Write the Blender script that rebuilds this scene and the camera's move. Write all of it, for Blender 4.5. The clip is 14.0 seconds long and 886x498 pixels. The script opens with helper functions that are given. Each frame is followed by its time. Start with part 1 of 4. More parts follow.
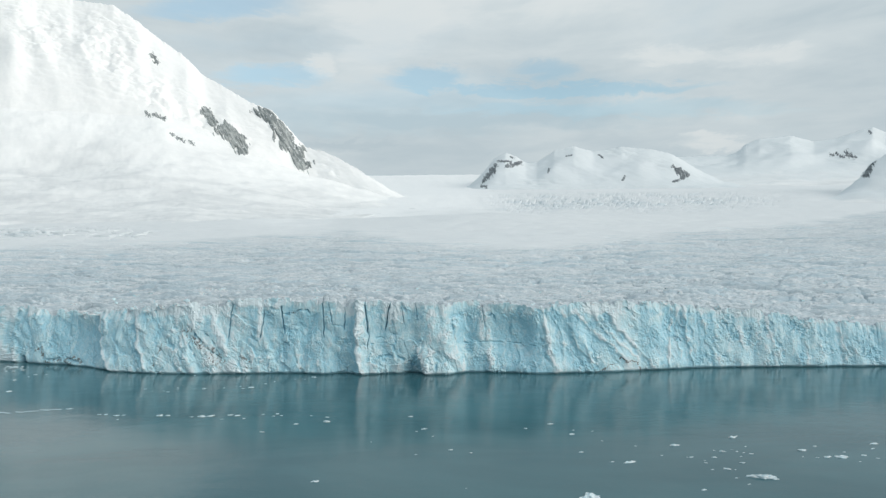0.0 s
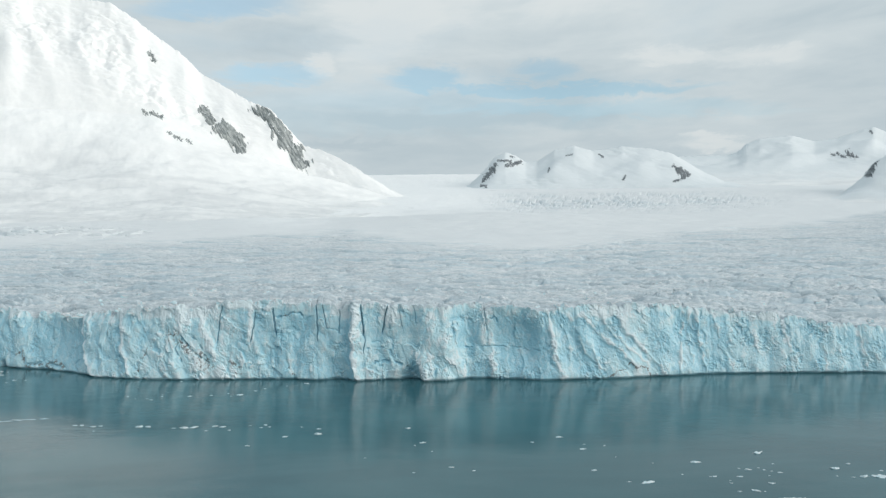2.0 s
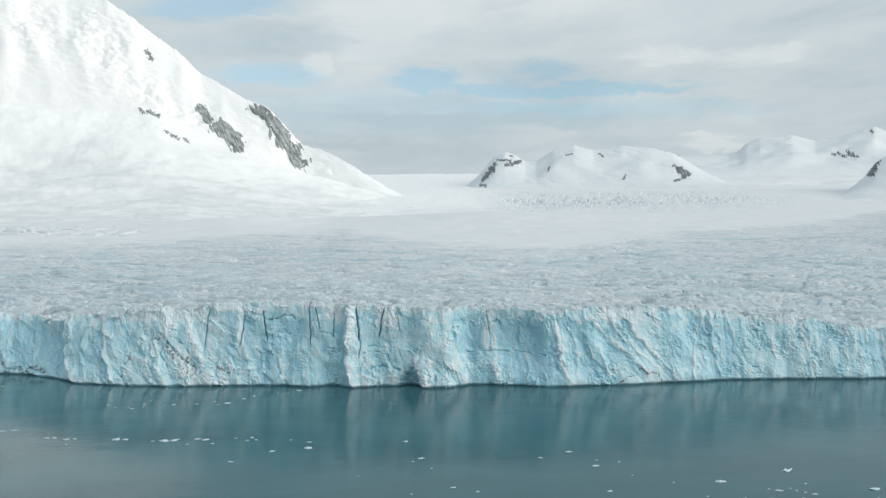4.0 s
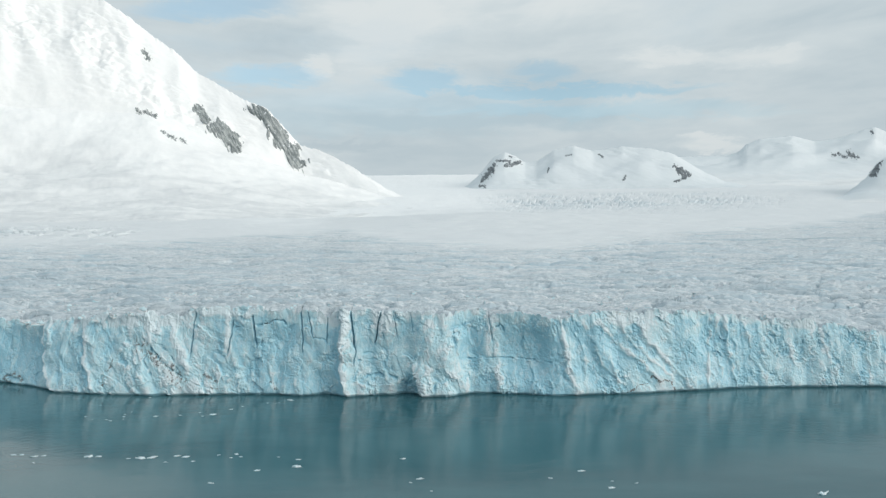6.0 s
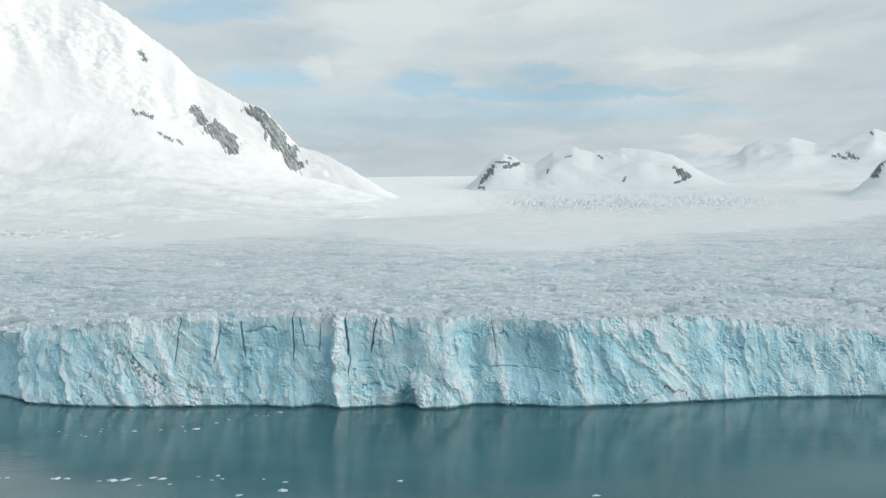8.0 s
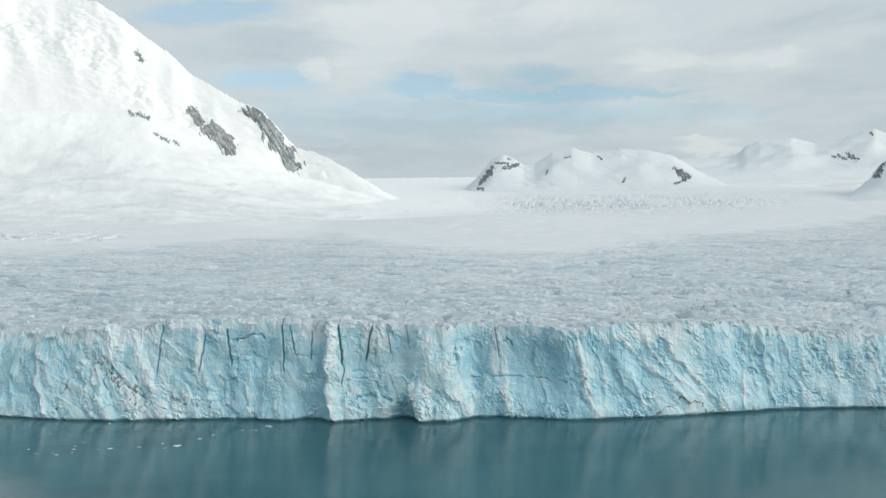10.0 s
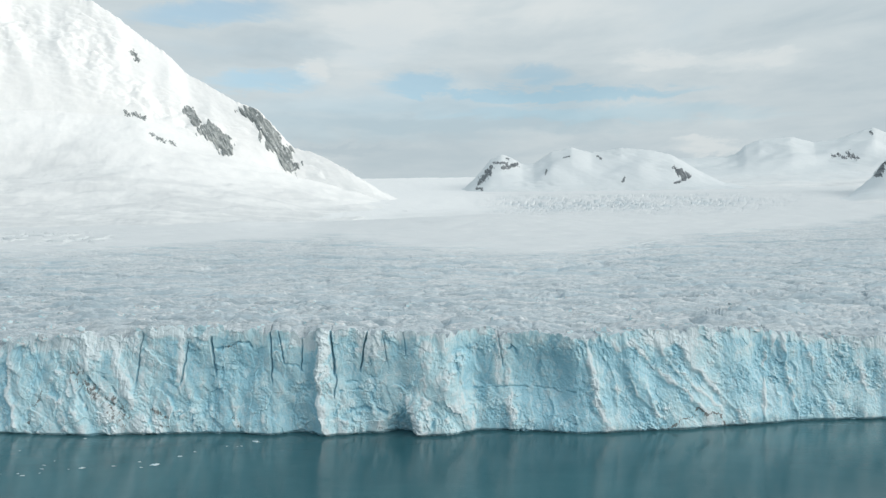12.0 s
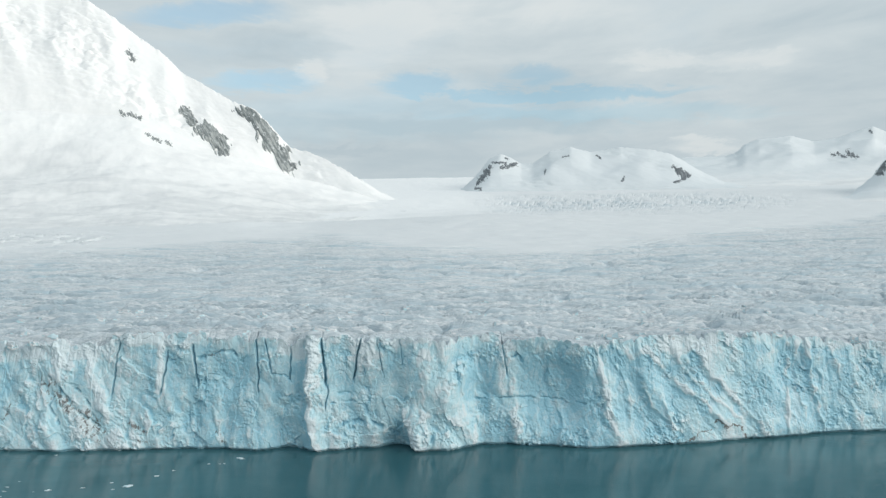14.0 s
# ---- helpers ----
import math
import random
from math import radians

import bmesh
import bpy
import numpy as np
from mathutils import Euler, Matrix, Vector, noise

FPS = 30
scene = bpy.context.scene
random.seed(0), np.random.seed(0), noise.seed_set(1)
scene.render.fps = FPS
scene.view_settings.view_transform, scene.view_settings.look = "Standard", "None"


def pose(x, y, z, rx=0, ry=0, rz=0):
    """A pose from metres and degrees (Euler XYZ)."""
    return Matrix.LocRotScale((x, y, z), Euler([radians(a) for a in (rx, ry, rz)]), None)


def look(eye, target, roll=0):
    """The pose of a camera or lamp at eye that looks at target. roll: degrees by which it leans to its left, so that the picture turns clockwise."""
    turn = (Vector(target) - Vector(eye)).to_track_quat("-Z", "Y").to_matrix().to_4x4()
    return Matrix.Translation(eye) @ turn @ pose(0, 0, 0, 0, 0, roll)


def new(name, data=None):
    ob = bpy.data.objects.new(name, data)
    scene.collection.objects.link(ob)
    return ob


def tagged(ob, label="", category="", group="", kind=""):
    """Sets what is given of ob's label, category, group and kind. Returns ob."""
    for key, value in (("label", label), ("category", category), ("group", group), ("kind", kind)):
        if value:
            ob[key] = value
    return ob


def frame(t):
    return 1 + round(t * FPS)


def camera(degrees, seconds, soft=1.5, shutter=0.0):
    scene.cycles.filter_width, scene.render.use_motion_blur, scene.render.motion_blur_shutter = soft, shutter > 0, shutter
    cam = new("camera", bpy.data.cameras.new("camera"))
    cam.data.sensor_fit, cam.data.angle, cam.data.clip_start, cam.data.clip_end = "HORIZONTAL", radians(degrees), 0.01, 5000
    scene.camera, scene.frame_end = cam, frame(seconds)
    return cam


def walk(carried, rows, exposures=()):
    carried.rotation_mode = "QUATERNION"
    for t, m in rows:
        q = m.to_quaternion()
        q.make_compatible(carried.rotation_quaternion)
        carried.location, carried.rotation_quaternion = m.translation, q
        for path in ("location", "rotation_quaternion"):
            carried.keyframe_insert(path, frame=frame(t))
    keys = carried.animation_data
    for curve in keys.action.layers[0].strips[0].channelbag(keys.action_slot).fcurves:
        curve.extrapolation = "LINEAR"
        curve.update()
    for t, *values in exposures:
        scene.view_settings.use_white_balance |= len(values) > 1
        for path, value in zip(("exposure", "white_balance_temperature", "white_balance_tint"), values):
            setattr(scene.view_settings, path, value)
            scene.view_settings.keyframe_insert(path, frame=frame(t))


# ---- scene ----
cam = camera(74.0, 14.0, soft=1.4)
PATH = [
    (0.0, (-0.168, 0.463, 60.333), (0.097, 100.463, 61.059), -0.62),
    (0.5, (-0.228, 4.177, 60.376), (0.062, 104.177, 61.119), -0.60),
    (1.0, (-0.293, 7.892, 60.384), (0.023, 107.892, 61.120), -0.58),
    (1.5, (-0.364, 11.608, 60.366), (-0.019, 111.608, 61.082), -0.57),
    (2.0, (-0.438, 15.324, 60.330), (-0.064, 115.324, 61.023), -0.56),
    (2.5, (-0.517, 19.040, 60.282), (-0.110, 119.040, 60.955), -0.55),
    (3.0, (-0.598, 22.757, 60.228), (-0.157, 122.757, 60.890), -0.55),
    (3.5, (-0.682, 26.475, 60.174), (-0.205, 126.475, 60.837), -0.55),
    (4.0, (-0.768, 30.193, 60.125), (-0.253, 130.193, 60.804), -0.55),
    (4.5, (-0.855, 33.912, 60.084), (-0.300, 133.912, 60.793), -0.55),
    (5.0, (-0.942, 37.631, 60.055), (-0.346, 137.631, 60.809), -0.56),
    (5.5, (-1.029, 41.351, 60.041), (-0.391, 141.351, 60.853), -0.57),
    (6.0, (-1.115, 45.071, 60.044), (-0.433, 145.071, 60.924), -0.58),
    (6.5, (-1.200, 48.791, 60.065), (-0.472, 148.791, 61.022), -0.59),
    (7.0, (-1.282, 52.512, 60.105), (-0.507, 152.512, 61.143), -0.61),
    (7.5, (-1.361, 56.233, 60.164), (-0.539, 156.233, 61.284), -0.63),
    (8.0, (-1.437, 59.955, 60.241), (-0.566, 159.955, 61.441), -0.65),
    (8.5, (-1.508, 63.677, 60.336), (-0.587, 163.677, 61.610), -0.67),
    (9.0, (-1.575, 67.399, 60.446), (-0.603, 167.399, 61.786), -0.70),
    (9.5, (-1.636, 71.121, 60.569), (-0.612, 171.121, 61.964), -0.72),
    (10.0, (-1.691, 74.843, 60.701), (-0.614, 174.843, 62.139), -0.75),
    (10.5, (-1.739, 78.566, 60.839), (-0.608, 178.566, 62.307), -0.79),
    (11.0, (-1.780, 82.289, 60.978), (-0.594, 182.289, 62.462), -0.82),
    (11.5, (-1.812, 86.012, 61.112), (-0.572, 186.012, 62.603), -0.85),
    (12.0, (-1.836, 89.736, 61.236), (-0.540, 189.736, 62.726), -0.89),
    (12.5, (-1.850, 93.459, 61.342), (-0.498, 193.459, 62.830), -0.93),
    (13.0, (-1.853, 97.182, 61.425), (-0.445, 197.182, 62.914), -0.97),
    (13.5, (-1.846, 100.906, 61.475), (-0.381, 200.906, 62.979), -1.02),
    (14.0, (-1.828, 104.629, 61.485), (-0.305, 204.629, 63.028), -1.06),
]
walk(cam, [(t, look(eye, target, roll)) for t, eye, target, roll in PATH])

# ---- world, sun and exposure ----
SUN_FROM = Vector((0.80, -0.42, 0.30)).normalized()      # the way towards the sun: over the right shoulder, spread by thin cloud
scene.view_settings.exposure = 0.0

sun = new("sun", bpy.data.lights.new("sun", "SUN"))
sun.data.energy, sun.data.angle, sun.data.color = 2.4, radians(52.0), (1.0, 0.945, 0.87)
sun.matrix_world = look(SUN_FROM * 3000, (0, 0, 0))


class Nodes:
    """A short hand for shader nodes: math on sockets or numbers, and textures."""

    def __init__(self, tree):
        self.tree = tree
        tree.nodes.clear()

    def add(self, kind, **values):
        node = self.tree.nodes.new(kind)
        for key, value in values.items():
            setattr(node, key, value)
        return node

    def put(self, socket, value):
        if isinstance(value, bpy.types.NodeSocket):
            self.tree.links.new(value, socket)
        elif isinstance(value, tuple) and len(value) == 3 and socket.type == "RGBA":
            socket.default_value = (*value, 1)
        else:
            socket.default_value = value

    def math(self, op, a, b=0.0, c=0.0):
        node = self.add("ShaderNodeMath", operation=op)
        for socket, value in zip(node.inputs, (a, b, c)):
            self.put(socket, value)
        return node.outputs[0]

    def vec(self, op, a, b=(0, 0, 0)):
        node = self.add("ShaderNodeVectorMath", operation=op)
        self.put(node.inputs[0], a)
        self.put(node.inputs[1], b)
        return node.outputs[0]

    def noise(self, place, scale, detail=5.0, rough=0.55, warp=0.0):
        node = self.add("ShaderNodeTexNoise")
        for key, value in (("Vector", place), ("Scale", scale), ("Detail", detail), ("Roughness", rough), ("Distortion", warp)):
            self.put(node.inputs[key], value)
        return node.outputs["Fac"]

    def span(self, value, low, high, to_low=0.0, to_high=1.0):
        node = self.add("ShaderNodeMapRange", interpolation_type="SMOOTHSTEP")
        for socket, v in zip(node.inputs, (value, low, high, to_low, to_high)):
            self.put(socket, v)
        return node.outputs[0]

    def mix(self, fac, a, b):
        node = self.add("ShaderNodeMix", data_type="RGBA")
        self.put(node.inputs[0], fac)
        self.put(node.inputs[6], a)
        self.put(node.inputs[7], b)
        return node.outputs[2]

    def attr(self, name):
        return self.add("ShaderNodeAttribute", attribute_name=name).outputs["Fac"]

    def bump(self, height, strength, distance):
        node = self.add("ShaderNodeBump")
        self.put(node.inputs["Strength"], strength)
        self.put(node.inputs["Distance"], distance)
        self.put(node.inputs["Height"], height)
        return node.outputs[0]


def build_sky():
    world = bpy.data.worlds.new("sky")
    world.use_nodes = True
    scene.world = world
    n = Nodes(world.node_tree)
    way = n.vec("NORMALIZE", n.add("ShaderNodeTexCoord").outputs["Generated"])
    parts = n.add("ShaderNodeSeparateXYZ")
    n.put(parts.inputs[0], way)
    x, y, z = parts.outputs
    sky = n.add("ShaderNodeTexSky", sky_type="NISHITA", sun_disc=False)
    sky.sun_elevation = math.asin(SUN_FROM.z)
    sky.sun_rotation = math.atan2(SUN_FROM.x, SUN_FROM.y)
    # cloud layer seen in perspective: stretched towards the horizon
    flat = n.math("ADD", n.math("MAXIMUM", z, 0.0), 0.16)
    plane = n.add("ShaderNodeCombineXYZ")
    n.put(plane.inputs[0], n.math("DIVIDE", x, flat))
    n.put(plane.inputs[1], n.math("DIVIDE", y, flat))
    n.put(plane.inputs[2], n.math("MULTIPLY", z, 3.0))
    wide = n.noise(plane.outputs[0], 0.9, 6.0, 0.55, 0.3)
    fine = n.noise(plane.outputs[0], 2.6, 7.0, 0.6, 0.4)
    # gaps of blue: bearing and height of each, and how far it reaches
    ahead = n.math("MAXIMUM", y, 0.05)
    bearing, height = n.math("DIVIDE", x, ahead), n.math("DIVIDE", z, ahead)
    bearing = n.math("ADD", bearing, n.math("MULTIPLY", n.math("SUBTRACT", fine, 0.5), 0.14))
    wisp = n.noise(n.vec("MULTIPLY", way, (1.0, 1.0, 3.2)), 9.0, 8.0, 0.66, 0.5)
    height = n.math("ADD", height, n.math("MULTIPLY", n.math("SUBTRACT", wisp, 0.5), 0.075))

    def banks(places):
        total = 0.0
        for b, h, rb, rh, much in places:
            u = n.math("DIVIDE", n.math("SUBTRACT", bearing, b), rb)
            v = n.math("DIVIDE", n.math("SUBTRACT", height, h), rh)
            r = n.math("ADD", n.math("MULTIPLY", u, u), n.math("MULTIPLY", v, v))
            total = n.math("ADD", total, n.math("MULTIPLY", n.span(r, 0.0, 2.4, 1.0, 0.0), much))
        return n.math("MULTIPLY", total, n.math("GREATER_THAN", y, 0.06))

    gap = banks(((-0.02, 0.300, 0.055, 0.018, 0.6), (0.22, 0.279, 0.20, 0.009, 0.55), (0.17, 0.312, 0.05, 0.014, 0.4), (-0.28, 0.306, 0.08, 0.014, 0.45),
                 (-0.38, 0.425, 0.11, 0.018, 0.5), (0.05, 0.275, 0.3, 0.03, 0.12), (0.30, 0.245, 0.25, 0.012, 0.25), (-0.05, 0.24, 0.4, 0.03, 0.12)))
    gap = n.math("MINIMUM", n.math("ADD", gap, n.span(wide, 0.60, 0.78, 0.0, 0.2)), 0.55)
    # layers of stratus: pale banks and slate ones between them
    layer = n.noise(n.vec("MULTIPLY", way, (1.0, 1.0, 7.0)), 3.2, 6.0, 0.55, 0.4)
    shade = n.math("ADD", n.math("MULTIPLY", wide, 0.45), n.math("ADD", n.math("MULTIPLY", fine, 0.30), n.math("MULTIPLY", layer, 0.25)))
    shade = n.span(shade, 0.38, 0.62)
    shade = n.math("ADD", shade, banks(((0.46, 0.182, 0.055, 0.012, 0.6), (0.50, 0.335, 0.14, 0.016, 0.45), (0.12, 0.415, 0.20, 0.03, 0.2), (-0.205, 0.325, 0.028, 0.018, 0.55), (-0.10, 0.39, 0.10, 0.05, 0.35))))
    shade = n.math("SUBTRACT", shade, banks(((-0.30, 0.36, 0.11, 0.03, 0.45), (-0.17, 0.185, 0.09, 0.008, 0.4), (0.62, 0.40, 0.15, 0.03, 0.1), (0.12, 0.225, 0.25, 0.012, 0.3))))
    shade = n.math("MAXIMUM", n.math("MINIMUM", shade, 1.25), 0.0)
    tone = n.mix(n.math("MINIMUM", shade, 1.0), (0.460, 0.545, 0.588), (0.585, 0.652, 0.675))
    tone = n.mix(n.span(shade, 0.9, 1.25), tone, (0.65, 0.70, 0.71))
    low = n.span(z, 0.07, 0.22, 1.0, 0.0)
    tone = n.mix(n.math("MULTIPLY", low, n.span(shade, 0.7, 1.1, 0.55, 0.1)), tone, (0.492, 0.575, 0.616))
    tone = n.mix(n.span(z, 0.38, 0.75, 0.0, 0.35), tone, (0.44, 0.565, 0.64))      # thinner, bluer cloud overhead
    clear = n.add("ShaderNodeBackground")
    n.put(clear.inputs[0], n.vec("MULTIPLY", sky.outputs[0], (1.15, 1.42, 1.32)))
    clear.inputs[1].default_value = 0.15
    cloud = n.add("ShaderNodeBackground")
    n.put(cloud.inputs[0], tone)
    n.put(cloud.inputs[1], n.math("ADD", 1.0, n.math("MULTIPLY", n.math("MAXIMUM", z, 0.0), 0.2)))
    both = n.add("ShaderNodeMixShader")
    n.put(both.inputs[0], gap)
    n.tree.links.new(cloud.outputs[0], both.inputs[1])
    n.tree.links.new(clear.outputs[0], both.inputs[2])
    n.tree.links.new(both.outputs[0], n.add("ShaderNodeOutputWorld").inputs[0])


build_sky()


# ---- materials ----
def material(name):
    mat = bpy.data.materials.new(name)
    mat.use_nodes = True
    n = Nodes(mat.node_tree)
    bsdf = n.add("ShaderNodeBsdfPrincipled")
    n.tree.links.new(bsdf.outputs[0], n.add("ShaderNodeOutputMaterial").inputs[0])
    place = n.add("ShaderNodeTexCoord").outputs["Object"]
    return mat, n, bsdf, place


def snow_material(name, light, dark, grain, relief):
    """Packed snow: wind-blown tone over tens of metres, grain over a few."""
    mat, n, bsdf, place = material(name)
    wide = n.noise(place, grain * 0.12, 5.0, 0.6, 0.3)
    fine = n.noise(place, grain, 6.0, 0.65)
    tone = n.math("ADD", n.math("MULTIPLY", wide, 0.55), n.math("MULTIPLY", fine, 0.45))
    snow = n.mix(n.span(tone, 0.36, 0.62), dark, light)
    drift = n.noise(n.vec("MULTIPLY", place, (0.35, 0.8, 1.0)), grain * 0.16, 6.0, 0.6, 0.6)
    # grey for the lower aprons: their weaker light is put into the colour
    apron_grey = n.mix(n.span(drift, 0.38, 0.62), (0.685, 0.692, 0.698), (0.80, 0.80, 0.798))
    n.put(bsdf.inputs["Base Color"], n.mix(n.attr("shaded_snow"), snow, apron_grey))
    n.put(bsdf.inputs["Roughness"], 0.75)
    n.put(bsdf.inputs["Specular IOR Level"], 0.25)
    n.put(bsdf.inputs["Normal"], n.bump(tone, 0.5, relief))
    return mat


def glacier_material():
    """Old crusted snow on the crevassed tongue, with blue ice bared and shade painted in the crevasses."""
    mat, n, bsdf, place = material("crusted_glacier_snow")
    long = n.vec("MULTIPLY", place, (0.26, 1.0, 1.0))
    wide = n.noise(long, 0.03, 5.0, 0.6, 0.4)
    mid = n.noise(long, 0.22, 6.0, 0.65, 0.5)
    fine = n.noise(long, 1.1, 5.0, 0.65)
    tone = n.math("ADD", n.math("MULTIPLY", mid, 0.35), n.math("MULTIPLY", fine, 0.65))
    snow = n.mix(n.span(tone, 0.39, 0.55), (0.455, 0.494, 0.520), (0.705, 0.722, 0.732))
    snow = n.mix(n.span(wide, 0.42, 0.66, 0.0, 0.4), snow, (0.54, 0.59, 0.625))
    snow = n.mix(n.math("MULTIPLY", n.attr("new_snow"), n.span(mid, 0.30, 0.50, 0.75, 1.0)), snow, (0.708, 0.72, 0.729))
    # hairline crevasses across the flow, their shade put into the colour
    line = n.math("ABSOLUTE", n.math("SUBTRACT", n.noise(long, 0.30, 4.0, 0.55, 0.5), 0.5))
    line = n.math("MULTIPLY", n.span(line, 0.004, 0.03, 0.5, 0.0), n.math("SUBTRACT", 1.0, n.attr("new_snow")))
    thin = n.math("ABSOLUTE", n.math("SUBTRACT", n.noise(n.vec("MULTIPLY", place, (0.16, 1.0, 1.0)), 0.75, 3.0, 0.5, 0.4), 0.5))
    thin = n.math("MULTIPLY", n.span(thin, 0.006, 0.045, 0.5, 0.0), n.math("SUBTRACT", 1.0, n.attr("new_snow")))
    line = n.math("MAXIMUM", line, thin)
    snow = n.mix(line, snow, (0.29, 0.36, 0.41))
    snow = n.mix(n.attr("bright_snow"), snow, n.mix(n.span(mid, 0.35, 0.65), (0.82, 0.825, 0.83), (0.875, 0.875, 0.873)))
    # bare ice, greyed to carry the shade of cuts and seaward faces
    n.put(bsdf.inputs["Base Color"], n.mix(n.math("MULTIPLY", n.attr("bare_ice_shade"), n.span(mid, 0.30, 0.55, 0.5, 1.0)), snow, (0.415, 0.515, 0.573)))
    n.put(bsdf.inputs["Roughness"], 0.7)
    n.put(bsdf.inputs["Specular IOR Level"], 0.25)
    n.put(bsdf.inputs["Normal"], n.bump(n.math("SUBTRACT", tone, line), 0.45, 0.6))
    return mat


def cliff_material():
    """Glacier ice broken off in a wall: white weathered faces, blue newly broken ones, brown silt."""
    mat, n, bsdf, place = material("calved_glacier_ice")
    upright = n.vec("MULTIPLY", place, (1.0, 1.0, 0.28))
    streak = n.noise(upright, 0.30, 6.0, 0.62, 0.6)
    patch = n.noise(n.vec("MULTIPLY", place, (1.0, 1.0, 0.75)), 0.13, 7.0, 0.66, 0.9)
    flake = n.noise(n.vec("MULTIPLY", place, (1.0, 1.0, 0.6)), 0.42, 6.0, 0.65, 1.1)
    fine = n.noise(place, 1.6, 6.0, 0.7)
    blueness = n.math("ADD", n.attr("blueness"), n.math("ADD", n.math("MULTIPLY", n.math("SUBTRACT", streak, 0.5), 0.6),
                                                  n.math("MULTIPLY", n.math("SUBTRACT", patch, 0.5), 1.7)))
    pale = n.mix(n.span(blueness, 0.22, 0.60), (0.645, 0.73, 0.765), (0.475, 0.68, 0.74))
    ice = n.mix(n.span(blueness, 0.55, 1.15), pale, (0.33, 0.585, 0.69))
    # flakes of white rime that cling to the broken faces, and chips where it has gone
    rime = n.math("MULTIPLY", n.span(flake, 0.53, 0.57), n.span(blueness, 0.35, 1.0, 0.7, 0.35))
    ice = n.mix(rime, ice, (0.655, 0.745, 0.775))
    ice = n.mix(n.span(flake, 0.40, 0.35, 0.0, 0.30), ice, (0.33, 0.57, 0.67))
    ice = n.mix(n.span(fine, 0.52, 0.72, 0.0, 0.25), ice, (0.72, 0.80, 0.83))
    dirt = n.attr("silt")
    grit = n.math("ADD", n.noise(n.vec("MULTIPLY", place, (1.0, 1.0, 0.6)), 0.7, 6.0, 0.7, 0.8), n.math("MULTIPLY", dirt, 0.22))
    silt = n.math("MULTIPLY", n.span(grit, 0.61, 0.68), n.math("MINIMUM", n.math("MULTIPLY", dirt, 2.5), 0.9))
    n.put(bsdf.inputs["Base Color"], n.mix(silt, ice, (0.15, 0.145, 0.14)))
    n.put(bsdf.inputs["Roughness"], n.span(blueness, 0.2, 1.0, 0.65, 0.32))
    n.put(bsdf.inputs["Specular IOR Level"], 0.35)
    rough = n.math("ADD", n.math("MULTIPLY", fine, 0.6), n.math("ADD", n.math("MULTIPLY", streak, 0.5), n.math("MULTIPLY", flake, 0.8)))
    n.put(bsdf.inputs["Normal"], n.bump(rough, 0.28, 0.3))
    return mat


def rock_material(name, dark, light, worn):
    mat, n, bsdf, place = material(name)
    # strata that dip down the slope
    across = n.add("ShaderNodeVectorRotate", rotation_type="Y_AXIS")
    n.put(across.inputs["Vector"], place)
    n.put(across.inputs["Angle"], radians(35))
    ribs = n.noise(n.vec("MULTIPLY", across.outputs[0], (1.0, 0.06, 0.16)), 0.13, 6.0, 0.65, 0.3)
    fine = n.noise(n.vec("MULTIPLY", across.outputs[0], (1.0, 0.1, 0.3)), 0.32, 5.0, 0.6)
    stone = n.mix(n.span(ribs, 0.42, 0.60), dark, light)
    stone = n.mix(n.span(fine, 0.50, 0.70, 0.0, 0.5), stone, worn)
    n.put(bsdf.inputs["Base Color"], n.mix(n.span(n.noise(across.outputs[0], 0.07, 8.0, 0.75), 0.575, 0.62, 0.0, 0.85), stone, (0.82, 0.84, 0.86)))
    n.put(bsdf.inputs["Roughness"], 0.9)
    n.put(bsdf.inputs["Normal"], n.bump(n.math("ADD", ribs, fine), 0.7, 2.0))
    return mat


def water_material():
    """Still sea, milky with glacial silt, under a slight ripple."""
    mat, n, bsdf, place = material("silty_sea_water")
    wide = n.noise(n.vec("MULTIPLY", place, (0.4, 1.0, 1.0)), 0.02, 4.0, 0.6, 0.5)
    n.put(bsdf.inputs["Base Color"], n.mix(n.span(wide, 0.35, 0.65), (0.034, 0.106, 0.126), (0.052, 0.141, 0.163)))
    n.put(bsdf.inputs["Roughness"], n.span(wide, 0.3, 0.7, 0.05, 0.09))
    n.put(bsdf.inputs["IOR"], 1.333)
    swell = n.noise(n.vec("MULTIPLY", place, (0.5, 1.0, 1.0)), 0.10, 3.0, 0.5)
    ripple = n.noise(n.vec("MULTIPLY", place, (0.6, 1.0, 1.0)), 0.9, 4.0, 0.6)
    n.put(bsdf.inputs["Normal"], n.bump(n.math("ADD", swell, n.math("MULTIPLY", ripple, 0.30)), 0.45, 0.35))
    return mat


def floe_material():
    mat, n, bsdf, place = material("brash_ice")
    tone = n.noise(place, 1.4, 5.0, 0.6)
    n.put(bsdf.inputs["Base Color"], n.mix(n.span(tone, 0.35, 0.65), (0.44, 0.59, 0.64), (0.70, 0.75, 0.77)))
    n.put(bsdf.inputs["Roughness"], 0.5)
    n.put(bsdf.inputs["Normal"], n.bump(tone, 0.4, 0.2))
    return mat


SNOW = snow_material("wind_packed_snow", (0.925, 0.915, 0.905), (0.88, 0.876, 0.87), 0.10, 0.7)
# the far snow, greyed and blued: haze and shade put into its colour
HAZY_SNOW = snow_material("hazy_shaded_snow", (0.695, 0.727, 0.746), (0.66, 0.695, 0.713), 0.05, 1.0)
GLACIER, ICE, WATER, BRASH = glacier_material(), cliff_material(), water_material(), floe_material()
ROCK = rock_material("weathered_grey_rock", (0.17, 0.192, 0.195), (0.40, 0.42, 0.415), (0.48, 0.485, 0.475))
